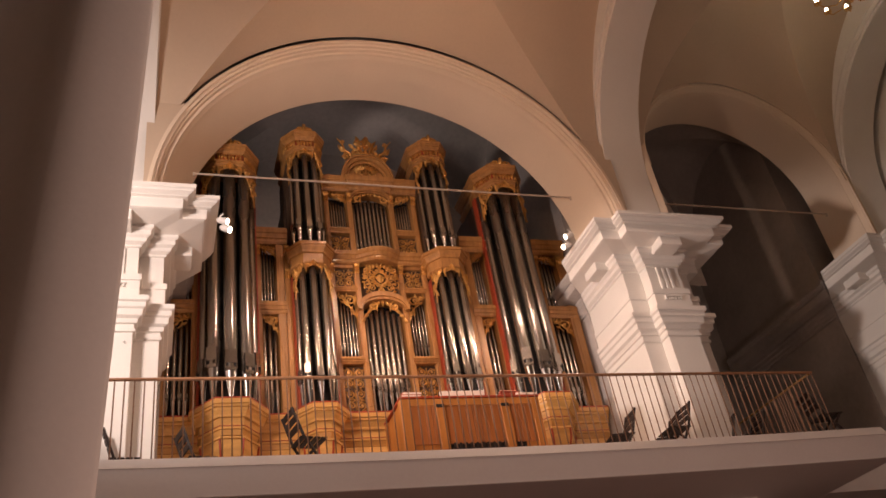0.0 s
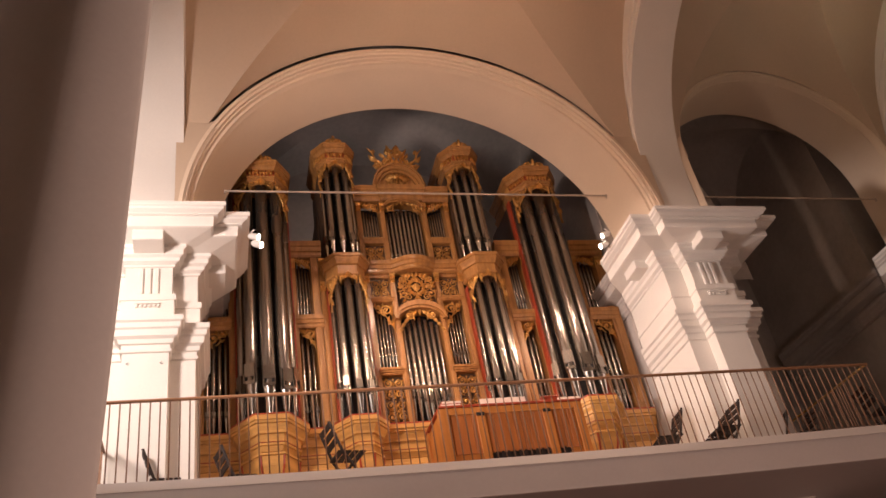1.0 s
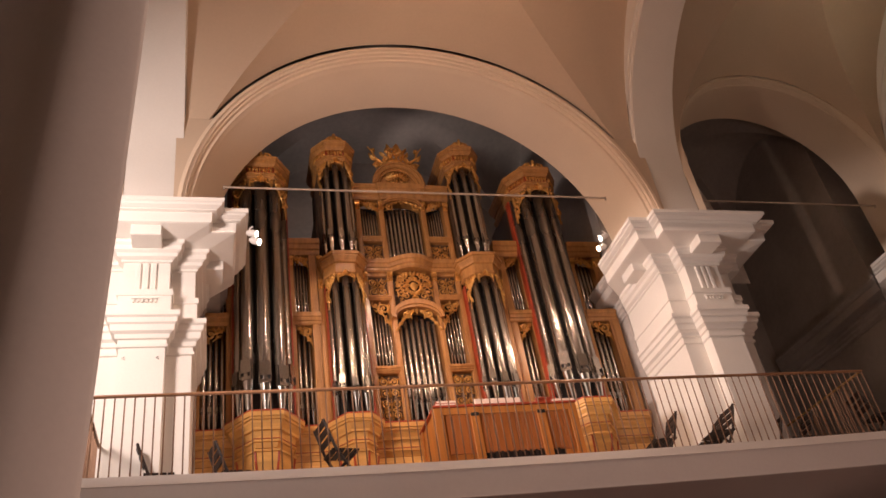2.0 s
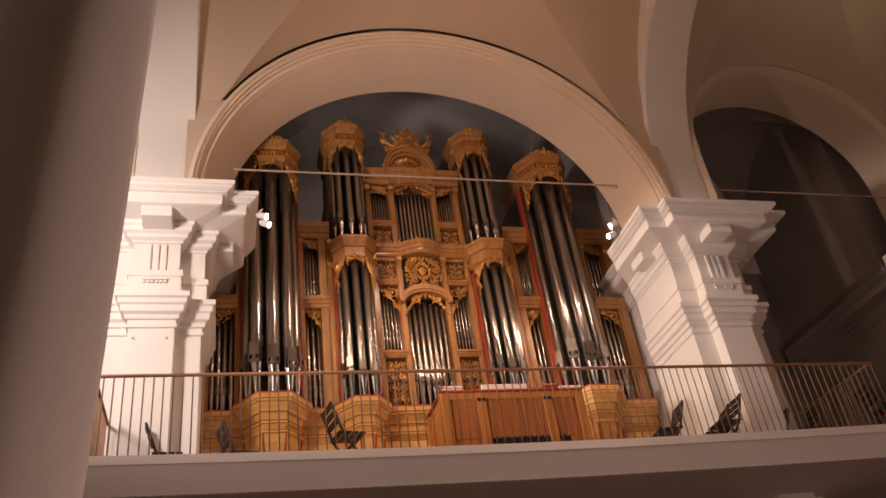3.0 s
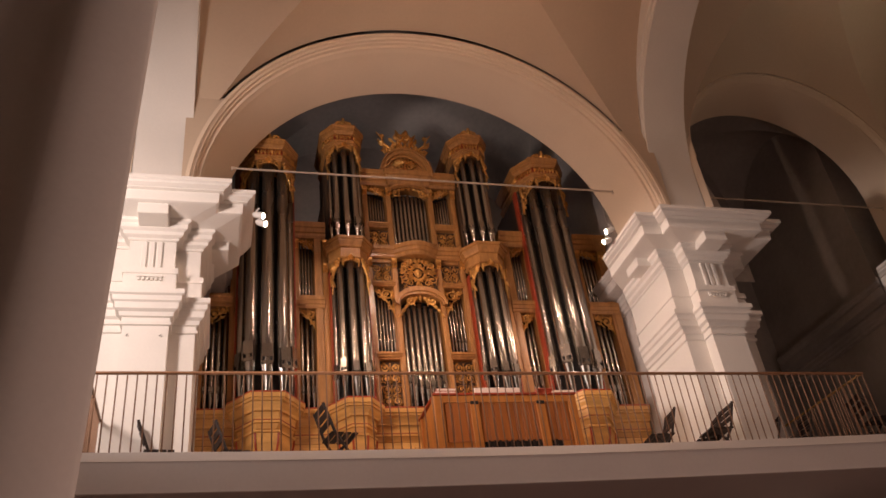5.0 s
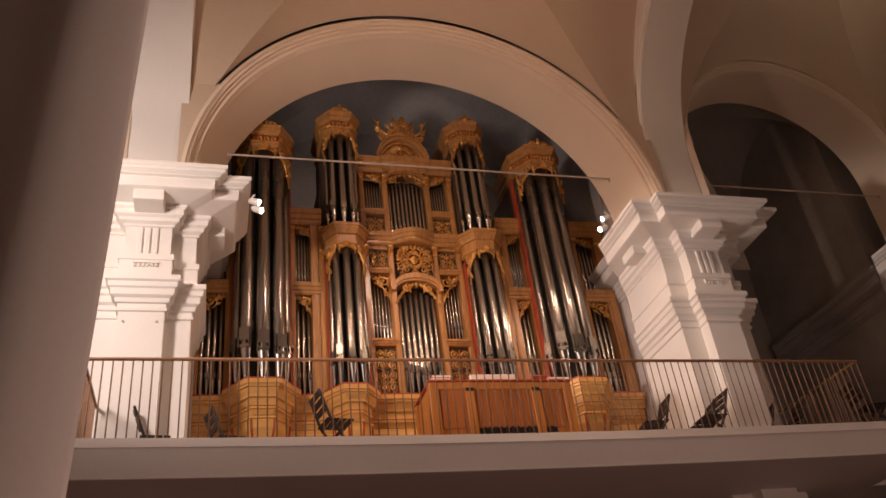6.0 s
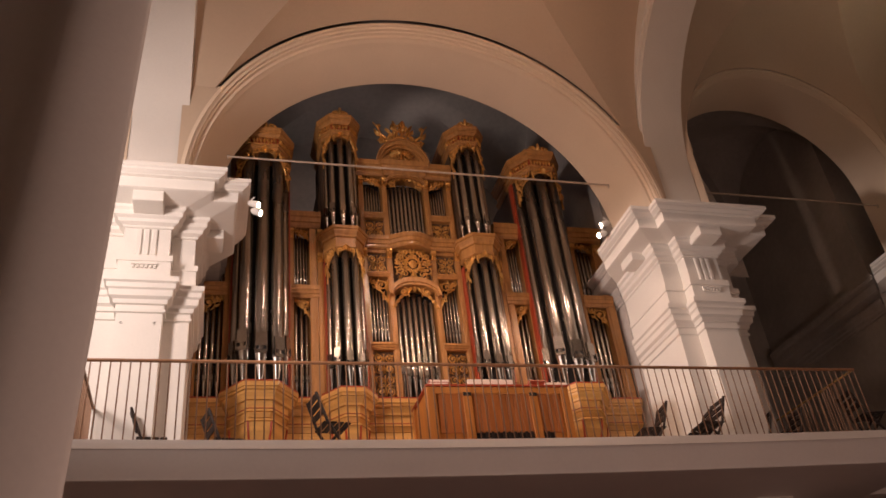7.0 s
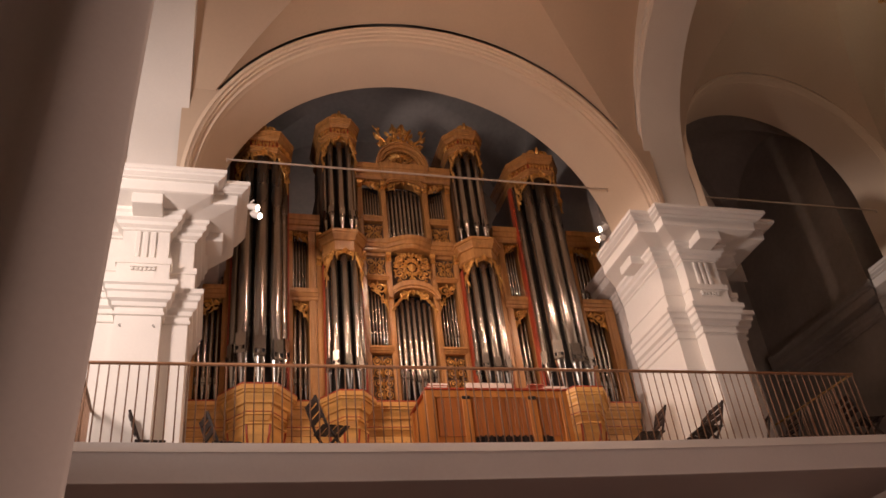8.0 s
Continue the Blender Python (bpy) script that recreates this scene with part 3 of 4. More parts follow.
opart("upper_shade_board", box(-1.60, 3.40, 10.25, 1.60, 3.44, 11.6), BLACK)


def post(x, w, z0, z1, caps=(), y=3.13):
    bm = box(x - w / 2, y, z0, x + w / 2, 3.38, z1, 0.006)
    p = opart("post", bm, OAK)
    opart("fillet", box(x - w * 0.26, y - 0.014, z0 + 0.12, x + w * 0.26, y + 0.001, z1 - 0.2, 0.004), OAK, p)
    for z in caps:
        b2 = bmesh.new()
        add_front(b2, [(x - w / 2, y), (x + w / 2, y)], [(z - 0.14, 0.004), (z - 0.13, 0.02), (z - 0.05, 0.015), (z - 0.02, 0.045), (z, 0.05), (z + 0.03, 0.05)], y + 0.05)
        for s in (-0.3, 0.0, 0.3):
            add_leaf(b2, (x + s * w, z - 0.16), (x + s * w * 1.3, z - 0.01), w * 0.45, y - 0.012, 0.04)
        opart("capital", b2, GILT, p, "gilded leaf capital")
    return p


for s in (-1, 1):
    post(s * 0.415, 0.10, 6.98, 9.93, (9.88,))
    post(s * 0.415, 0.10, 10.16, 11.62, (11.52,))
    post(s * 0.875, 0.10, 6.98, 9.93, (9.88,))
    post(s * 0.875, 0.10, 10.16, 11.62, (11.52,))
    post(s * 1.675, 0.10, 6.98, 10.30, (9.72, 10.22))
    post(s * 1.80, 0.13, 6.98, 10.30, ())
    post(s * 2.19, 0.10, 6.98, 10.30, (10.22,))
    post(s * 3.245, 0.10, 6.98, 10.30, (10.22,))
    post(s * 3.79, 0.20, 6.98, 10.30, (10.22,))


def shelf(name, l, z, h, proj, mat=OAK, label="", back=3.35):
    bm = bmesh.new()
    add_front(bm, l, [(z, 0.0), (z + h * 0.12, proj * 0.25), (z + h * 0.30, proj * 0.3), (z + h * 0.34, proj * 0.55), (z + h * 0.6, proj * 0.7), (z + h * 0.66, proj * 0.95), (z + h, proj)], back)
    return opart(name, bm, mat, label=label)


def bow(x0, x1, y, deep, n=10):
    return [(x0 + (x1 - x0) * i / n, y - deep * math.sin(math.pi * i / n)) for i in range(n + 1)]


# storey shelves and cornices
shelf("middle_shelf", [(-0.93, 3.12), (-0.40, 3.12)] + bow(-0.36, 0.36, 3.10, 0.16) + [(0.40, 3.12), (0.93, 3.12)], 9.93, 0.23, 0.10, OAK, "bowed oak shelf between the storeys")
shelf("top_cornice", [(-0.95, 3.12), (-0.42, 3.12), (-0.40, 3.08), (0.40, 3.08), (0.42, 3.12), (0.95, 3.12)], 11.62, 0.30, 0.12, OAK, "moulded oak top cornice")
for s in (-1, 1):
    a, b = sorted((s * 0.46, s * 0.83))
    shelf("ledge", [(a - 0.03, 3.13), (b + 0.03, 3.13)], 9.33, 0.08, 0.06)
    shelf("ledge", [(a - 0.04, 3.13), (b + 0.04, 3.13)], 7.88, 0.12, 0.06)
    shelf("ledge", [(a - 0.03, 3.13), (b + 0.03, 3.13)], 10.62, 0.10, 0.05)
    for p, q in ((1.66, 2.25), (3.20, 3.90)):
        a, b = sorted((s * p, s * q))
        shelf("flat_cornice", [(a, 3.12), (b, 3.12)], 10.30, 0.30, 0.10, OAK, "oak cornice over a pipe flat")
        shelf("flat_ledge", [(a + 0.05, 3.12), (b - 0.05, 3.12)], 8.84, 0.22, 0.07, OAK)
    for c, ext, z1 in ((TI[s], 0.335, 12.05), (TO[s], 0.49, 11.55)):
        for side in (-1, 1):
            x = c + side * (ext - 0.015)
            opart("tower_cheek", box(x - 0.02, 3.0, 6.99, x + 0.02, 3.14, 9.55 if abs(c) < 2 else z1, 0.004), RED, label="red lacquered tower cheek")

# tall oak boxes behind the towers, darkened for shade, seen above the flats
for s in (-1, 1):
    opart("tower_box", box(TO[s] - 0.45, 3.02, 10.4, TO[s] + 0.45, 4.3, 11.60), SHADEOAK, label="plain oak tower box, colour darkened for shade")
    opart("tower_box", box(TI[s] - 0.31, 3.05, 10.2, TI[s] + 0.31, 4.1, 12.30), SHADEOAK, label="plain oak tower box, colour darkened for shade")
    # black sheets again, for the shade between the tower pipes
    opart("tower_shade_board", box(TO[s] - 0.44, 2.97, 6.99, TO[s] + 0.44, 3.0, 11.58), BLACK)
    opart("tower_shade_board", box(TI[s] - 0.30, 3.0, 6.99, TI[s] + 0.30, 3.03, 12.26), BLACK)


def crown(c, half, front, z, finial, name):
    """The polygonal crown of a tower: hanging carvings, frieze, wide cornice, cresting."""
    l = tower_line(c, half, front, 3.06)
    bm = bmesh.new()
    rows = [(z, 0.0), (z + 0.02, 0.012), (z + 0.035, 0.03), (z + 0.075, 0.034), (z + 0.08, 0.05), (z + 0.115, 0.054), (z + 0.12, 0.012), (z + 0.26, 0.014),
            (z + 0.265, 0.04), (z + 0.285, 0.044), (z + 0.315, 0.075), (z + 0.335, 0.08), (z + 0.34, 0.10), (z + 0.40, 0.105), (z + 0.41, 0.118), (z + 0.45, 0.12), (z + 0.455, 0.07), (z + 0.51, 0.01), (z + 0.54, -0.07)]
    if not finial:
        rows = [(z, 0.0), (z + 0.03, 0.03), (z + 0.07, 0.035), (z + 0.075, 0.01), (z + 0.22, 0.02), (z + 0.23, 0.05), (z + 0.27, 0.06), (z + 0.33, 0.10), (z + 0.36, 0.10), (z + 0.365, 0.12), (z + 0.42, 0.125), (z + 0.43, 0.06), (z + 0.47, 0.03)]
    add_front(bm, l, rows, 3.9 if finial else 3.1)
    cr = opart(name, bm, OAK, label="polygonal oak crown with gilded frieze")
    if finial:
        bm = bmesh.new()
        add_front(bm, l, [(z + 0.122, 0.010), (z + 0.124, 0.020), (z + 0.256, 0.020), (z + 0.258, 0.010)], 3.08)
        opart("frieze_band", bm, RED, cr, "red lacquered frieze band")
    mids = []
    for a, b in zip(l, l[1:]):
        a, b = Vector(a), Vector(b)
        mids.append(((a + b) / 2, (b - a).length, math.degrees(math.atan2((b - a).y, (b - a).x))))
    for m, w, ang in mids:
        if w < 0.12:
            continue
        bm = bmesh.new()
        n = 0 if not finial else max(3, int(w / 0.058))
        for k in range(n):
            x = (k + 0.5) / n * w - w / 2
            add_leaf(bm, (x, z + 0.125), (x + 0.012 * (-1) ** k, z + 0.262), 0.048, -0.024, 0.05)
            add_spiral(bm, x, z + 0.19, 0.030, 90, 400 * (-1) ** k, -0.028, 0.008, 1)
        if not finial:
            bm.free()
        else:
            opart("frieze_carving", turn_face(bm, ang, (m.x, m.y, 0)), GILT, cr, "gilded leaf frieze")
        # hanging valance
        bm = bmesh.new()
        if abs(ang) > 80:
            bm.free()
            continue
        if abs(ang) < 5:
            for sgn in (-1, 1):
                add_spiral(bm, sgn * w * 0.36, z - w * 0.12, w * 0.14, 90, sgn * 520, -0.006, 0.010, 2)
                add_spiral(bm, sgn * w * 0.15, z - w * 0.08, w * 0.10, 90, -sgn * 430, -0.006, 0.009, 1)
                add_leaf(bm, (sgn * w * 0.46, z), (sgn * w * 0.45, z - w * 0.55), w * 0.13, -0.004, 0.03, -0.1 * sgn)
            for a in (-54, -27, 0, 27, 54):
                add_leaf(bm, (0, z + 0.06), (w * 0.24 * math.sin(radians(a)), z + 0.06 - w * 0.42 * math.cos(radians(a))), w * 0.13, -0.050, 0.03)
            bmesh.ops.create_icosphere(bm, subdivisions=1, radius=w * 0.07, matrix=Matrix.Translation((0, -0.06, z + 0.05)))
        else:
            bm.free()
            out = -1 if ang < 0 else 1
            bm = carved_corner(-out * w * 0.48, out * w * 0.50, z, 0.66 if half > 0.4 else 0.46, -0.008)
        opart("valance_carving", turn_face(bm, ang, (m.x, m.y, 0)), GILT, cr, "gilded hanging scrollwork")
    if finial:
        bm = bmesh.new()
        top = z + 0.455
        for k in range(7):
            a = -1 + k / 3
            x = c + a * half * 0.50
            hgt = 0.05 + 0.10 * (1 - abs(a))
            yy = front - 0.075 + 0.10 * abs(a)
            add_leaf(bm, (x, top), (x + a * 0.06, top + 0.04 + hgt), 0.11, yy, 0.05)
        bmesh.ops.create_icosphere(bm, subdivisions=1, radius=0.035, matrix=Matrix.Translation((c, front - 0.07, top + 0.17)))
        for sgn in (-1, 1):
            add_spiral(bm, c + sgn * half * 0.36, top + 0.06, 0.06, 90, sgn * 450, front - 0.05, 0.014, 3)
        opart("cresting", bm, GILT, cr, "gilded leaf cresting")
    return cr


bm = bmesh.new()
add_leaf(bm, (0, 0), (0, -0.17), 0.08, 0.0, 0.05, 0.12)
LEAF = bpy.data.meshes.new("leaf")
bm.to_mesh(LEAF)
bm.free()
LEAF.materials.append(GILT)

for s in (-1, 1):
    crown(TO[s], OUTER["half"] - 0.04, OUTER["front"] + 0.03, 11.55, True, "tower_crown")
    crown(TI[s], INNER["half"] - 0.025, INNER["front"] + 0.02, 12.22, True, "tower_crown")
    crown(TI[s], INNER["half"] - 0.01, INNER["front"], 9.62, False, "tower_shelf")
    # long side garlands of the outer and inner towers
    for c, half, front, z in ((TO[s], 0.455, 2.78, 11.46), (TI[s], 0.315, 2.86, 9.6), (TI[s], 0.315, 2.90, 12.14)):
        for side in (-1, 1):
            bm = bmesh.new()
            x = c + side * half
            add_spiral(bm, x - side * 0.03, z - 0.12, 0.07, 90, side * 430, front, 0.012, 2)
            add_tube(bm, [(x, front + 0.01, z), (x - side * 0.015, front + 0.005, z - 0.4), (x, front + 0.01, z - 0.62)], 0.010, 6)
            g = opart("garland", bm, GILT, label="gilded hanging garland")
            for k in range(4):
                lf = new("leaf", LEAF)
                lf.parent = g
                lf.location = (x, front - OY, z - k * 0.12 - ZF)
                lf.scale = (0.75, 0.8, 0.85)
                lf.rotation_euler = (0, side * (0.25 if k % 2 else -0.15), 0)


def pipe_mesh(r, foot, length, mouth):
    """An organ pipe: conical foot, flattened mouth with upper and lower lip, cylindrical body."""
    bm = bmesh.new()
    n = 14
    prof = [(r * 0.24, 0.0), (r * 0.30, foot * 0.12), (r * 0.96, foot * 0.96), (r, foot), (r, length - 0.004), (r * 0.93, length), (r * 0.90, length - 0.01)]
    add_lathe(bm, (0, 0, 0), prof, n)
    for f in bm.faces:
        c = f.calc_center_median()
        f.material_index = 1 if c.z < foot else 0
        f.smooth = True
    old = len(bm.faces)
    w = r * 0.80
    add_box(bm, -w, -r * 1.03, foot + mouth * 0.22, w, -r * 0.55, foot + mouth, 0.0)
    add_box(bm, -w, -r * 1.00, foot - mouth * 0.18, w, -r * 0.55, foot + 0.002, 0.0)
    # mouth slot: a block coloured black for the shade inside it
    add_box(bm, -w * 0.96, -r * 0.92, foot + 0.002, w * 0.96, -r * 0.55, foot + mouth * 0.22, 0.0)
    for s in (-1, 1):
        add_box(bm, s * w - r * 0.06, -r * 1.22, foot - mouth * 0.15, s * w + r * 0.06, -r * 0.5, foot + mouth * 0.35, 0.0)
    bm.faces.ensure_lookup_table()
    for i, f in enumerate(bm.faces):
        if i >= old:
            f.material_index = 0
            if old + 12 <= i < old + 18:
                f.material_index = 2
    bmesh.ops.recalc_face_normals(bm, faces=bm.faces)
    me = bpy.data.meshes.new("pipe")
    bm.to_mesh(me)
    bm.free()
    for m in (TIN, SHINETIN, BLACK):
        me.materials.append(m)
    return me


def put_pipe(x, y, z, r, foot, top, mouth, turn=0, parent=organ):
    ob = new("pipe", pipe_mesh(r, foot, top - z, mouth))
    ob.parent = parent
    ob.location = (x, y - OY, z - ZF)
    ob.rotation_euler = (0, 0, radians(turn))
    return ob


def tower_pipes(c, half, front, z, top, foot, mouth, r, name, small=0.72):
    group = empty(name, (0, 0, 0))
    group.parent = organ
    group["label"] = "projecting tower of tin pipes"
    # five pipes on a half round, the middle one in front
    for k, (a, rr) in enumerate(((-88, small), (-40, 0.97), (0, 1.0), (40, 0.97), (88, small))):
        rad = half - r * 0.55
        x = c + rad * math.sin(radians(a))
        dep = (3.0 - front) - r * 1.2
        y = 2.98 - dep * math.cos(radians(a)) * 0.92
        lift = 0.03 * abs(k - 2)
        put_pipe(x, y, z, r * rr, foot * (1 + 0.10 * ((k * 2) % 3 - 1)) + lift, top, mouth, a * 0.6, group)


for s in (-1, 1):
    tower_pipes(TO[s], 0.45, 2.52, 6.985, 11.52, 0.58, 0.30, 0.107, "pipe_tower")
    tower_pipes(TI[s], 0.315, 2.74, 6.985, 9.60, 0.46, 0.22, 0.066, "pipe_tower")
    tower_pipes(TI[s], 0.300, 2.76, 10.10, 12.18, 0.34, 0.17, 0.060, "upper_pipe_tower")


def pipe_row(x0, x1, z, foot, mouth, tops, y=3.30, name="pipe_field", wave=0.0):
    group = empty(name, (0, 0, 0))
    group.parent = organ
    n = len(tops)
    p = (x1 - x0) / n
    for i, t in enumerate(tops):
        f = foot + wave * abs(i - (n - 1) / 2) / (n / 2)
        put_pipe(x0 + p * (i + 0.5), y, z, p * 0.42, f, t, mouth, 0, group)


def lerp(a, b, n):
    return [a + (b - a) * i / (n - 1) for i in range(n)]


pipe_row(-0.36, 0.36, 6.99, 0.42, 0.12, [8.98 + 0.08 - 0.055 * abs(i - 3) for i in range(7)], 3.28, wave=0.10)
pipe_row(-0.36, 0.36, 10.16, 0.27, 0.06, [11.50 - 0.03 * abs(i - 4) for i in range(9)], 3.26, wave=-0.08)
for s in (-1, 1):
    def row(a, b, *rest, **kw):
        if s > 0:
            pipe_row(a, b, *rest, **kw)
        else:
            z, f, m, tops = rest
            pipe_row(-b, -a, z, f, m, tops[::-1], **kw)
    row(0.465, 0.825, 8.0, 0.30, 0.06, lerp(9.0, 9.24, 6))
    row(0.465, 0.825, 10.72, 0.12, 0.04, lerp(11.35, 11.5, 7))
    row(1.87, 2.14, 6.99, 0.36, 0.10, lerp(8.6, 8.82, 3))
    row(1.87, 2.14, 9.07, 0.26, 0.05, lerp(10.1, 10.28, 5))
    row(3.30, 3.69, 6.99, 0.36, 0.10, lerp(8.82, 8.6, 4))
    row(3.30, 3.69, 9.07, 0.26, 0.05, lerp(10.28, 10.1, 5))

# carved panels and spandrels in their frames
for s in (-1, 1):
    def panel(a, b, z0, z1, rows, seed, name="carved_panel"):
        x0, x1 = (a, b) if s > 0 else (-b, -a)
        # shade between the scrolls is put into the backing's colour
        back = opart("panel", box(x0 - 0.02, 3.20, z0 - 0.03, x1 + 0.02, 3.24, z1 + 0.03), SHADEOAK)
        opart(name, carved_panel(x0, z0, x1, z1, 3.19, rows, seed), GILT, back, "gilded pierced scrollwork")
    panel(0.48, 0.81, 7.04, 7.84, 4, 3)
    panel(0.48, 0.81, 9.44, 9.82, 2, 5)
    panel(0.48, 0.81, 10.19, 10.57, 2, 7)
    opart("rail", box(*sorted((s * 0.465, s * 0.825))[:1], 3.16, 9.86, sorted((s * 0.465, s * 0.825))[1], 3.34, 9.93, 0.004), OAK)
    for x_hi, x_lo, z, d in ((0.825, 0.465, 9.30, 0.58), (0.825, 0.465, 11.60, 0.26), (2.14, 1.87, 8.84, 0.40), (2.14, 1.87, 10.29, 0.26), (3.30, 3.69, 8.84, 0.40), (3.30, 3.69, 10.29, 0.26)):
        opart("spandrel", carved_corner(s * x_hi, s * x_lo, z, d, 3.17), GILT, label="gilded scroll spandrel")

def carved_pieces(name, label, scrolls, leaves):
    """A carving whose scrolls and leaves are separate pieces on one curved stem."""
    bm = bmesh.new()
    add_tube(bm, [(x, y + 0.012, z) for (x, z), _, _, y, _, _ in leaves], 0.008, 6)
    stem = opart(name, bm, GILT, label=label)
    for a in scrolls:
        bm = bmesh.new()
        add_spiral(bm, *a)
        opart("scroll", bm, GILT, stem)
    for a in leaves:
        bm = bmesh.new()
        add_leaf(bm, *a)
        opart("leaf", bm, GILT, stem)


def opieces(name, bm, mat, label):
    """A carving of many loose leaves: its largest piece is the part, the others hang under it."""
    seen, groups = set(), []
    for v in bm.verts:
        if v in seen:
            continue
        seen.add(v)
        stack, found = [v], []
        while stack:
            a = stack.pop()
            found.append(a)
            for e in a.link_edges:
                b = e.other_vert(a)
                if b not in seen:
                    seen.add(b)
                    stack.append(b)
        groups.append(found)
    groups.sort(key=len, reverse=True)
    main = None
    for found in groups:
        one = bmesh.new()
        copy = {v: one.verts.new(v.co) for v in found}
        for f in {f for v in found for f in v.link_faces}:
            one.faces.new([copy[v] for v in f.verts])
        if main is None:
            main = opart(name, one, mat, label=label)
        else:
            opart("leaf", one, mat, main)
    bm.free()


# central arches and carvings
def arch_hood(x0, x1, z_spring, rise, thick, y0, y1, name, label):
    bm = bmesh.new()
    n = 14
    cx, w = (x0 + x1) / 2, (x1 - x0) / 2
    rings = []
    for i in range(n + 1):
        a = math.pi * i / n
        ix, iz = cx - w * math.cos(a), z_spring + rise * math.sin(a)
        ox, oz = cx - (w + thick * 0.5) * math.cos(a), z_spring + (rise + thick) * math.sin(a)
        rings.append([(ix, y1, iz), (ix, y0 + 0.03, iz), (ix + (ox - ix) * 0.3, y0 + 0.03, iz + (oz - iz) * 0.3), (ix + (ox - ix) * 0.35, y0, iz + (oz - iz) * 0.35), (ox, y0, oz), (ox, y1, oz)])
    add_rings(bm, rings)
    return opart(name, bm, OAK, label=label)


arch_hood(-0.40, 0.40, 8.93, 0.22, 0.15, 3.02, 3.36, "arch_hood", "oak hood over the middle pipe field")
leaves = []
for k in range(-6, 7):
    t, sg = abs(k) / 6, (k > 0) - (k < 0)
    x, z = k * 0.060, 9.12 - 0.36 * t ** 1.7
    leaves.append(((x, z + 0.03), (x + sg * 0.045, z - 0.10 + 0.02 * t), 0.075, 3.12, 0.045, 0.2 * sg))
carved_pieces("hood_carving", "gilded leaves under the hood", [(sg * 0.20, 9.01, 0.095, 90, sg * 470, 3.11, 0.014, 3) for sg in (-1, 1)], leaves)
opart("panel", box(-0.37, 3.22, 9.25, 0.37, 3.26, 9.93), SHADEOAK)
bm = carved_panel(-0.34, 9.28, 0.34, 9.90, 3.10, 3, 11)
for k in range(16):
    a = 2 * math.pi * k / 16
    add_leaf(bm, (0.10 * math.cos(a), 9.60 + 0.11 * math.sin(a)), (0.20 * math.cos(a + 0.3), 9.60 + 0.22 * math.sin(a + 0.3)), 0.06, 3.09, 0.04, 0.3)
for s in (-1, 1):
    for z, r, turn in ((9.76, 0.085, 480), (9.44, 0.085, -480), (9.60, 0.06, 420)):
        add_spiral(bm, s * 0.25, z, r, 90, s * turn, 3.075, 0.011, 3)
for k in range(14):
    a = math.pi * k / 13
    add_leaf(bm, (0.27 * math.cos(a), 9.60 + 0.22 * math.sin(a)), (0.35 * math.cos(a), 9.60 + 0.32 * math.sin(a)), 0.08, 3.08, 0.05)
bmesh.ops.create_icosphere(bm, subdivisions=2, radius=0.075, matrix=Matrix.Translation((0, 3.09, 9.60)) @ Matrix.Diagonal((1, 0.5, 1.2, 1)))
opart("cartouche", bm, GILT, label="gilded cartouche of scrolls and leaves")
arch_hood(-0.36, 0.36, 11.44, 0.16, 0.09, 3.06, 3.36, "upper_arch_hood", "oak segmental hood")
leaves = []
for k in range(-4, 5):
    sg = (k > 0) - (k < 0)
    x, z = k * 0.085, 11.59 - 0.016 * k * k / 2
    leaves.append(((x, z), (x + sg * 0.055, z - 0.085), 0.065, 3.12, 0.04, 0.2 * sg))
carved_pieces("hood_carving", "gilded leaves under the hood", [(sg * 0.27, 11.42, 0.085, 90, sg * 470, 3.11, 0.013, 3) for sg in (-1, 1)], leaves)

# pediment and crest
bm = bmesh.new()
rings = []
for i in range(21):
    a = math.pi * i / 20
    rings.append([(-r * math.cos(a), y, 11.93 + r * 1.18 * math.sin(a)) for r, y in ((0.40, 3.40), (0.40, 3.16), (0.44, 3.16), (0.445, 3.10), (0.50, 3.09), (0.505, 3.05), (0.535, 3.05), (0.535, 3.40))])
add_rings(bm, rings)
ped = opart("pediment", bm, OAK, label="round oak pediment")
bm = bmesh.new()
add_rings(bm, [[(-0.42 * math.cos(math.pi * i / 16), y, 11.92 + 0.49 * math.sin(math.pi * i / 16)) for i in range(17)] for y in (3.22, 3.38)])
opart("tympanum", bm, OAK, ped)
bm = carved_panel(-0.22, 11.96, 0.22, 12.34, 3.18, 1, 21)
for k in range(9):
    a = math.pi * (0.1 + 0.8 * k / 8)
    add_leaf(bm, (0.12 * math.cos(a), 12.14 + 0.1 * math.sin(a)), (0.27 * math.cos(a), 12.14 + 0.24 * math.sin(a)), 0.08, 3.17, 0.05)
opart("tympanum_carving", bm, GILT, ped, "gilded leaf cluster")
bm = bmesh.new()
rng = random.Random(5)
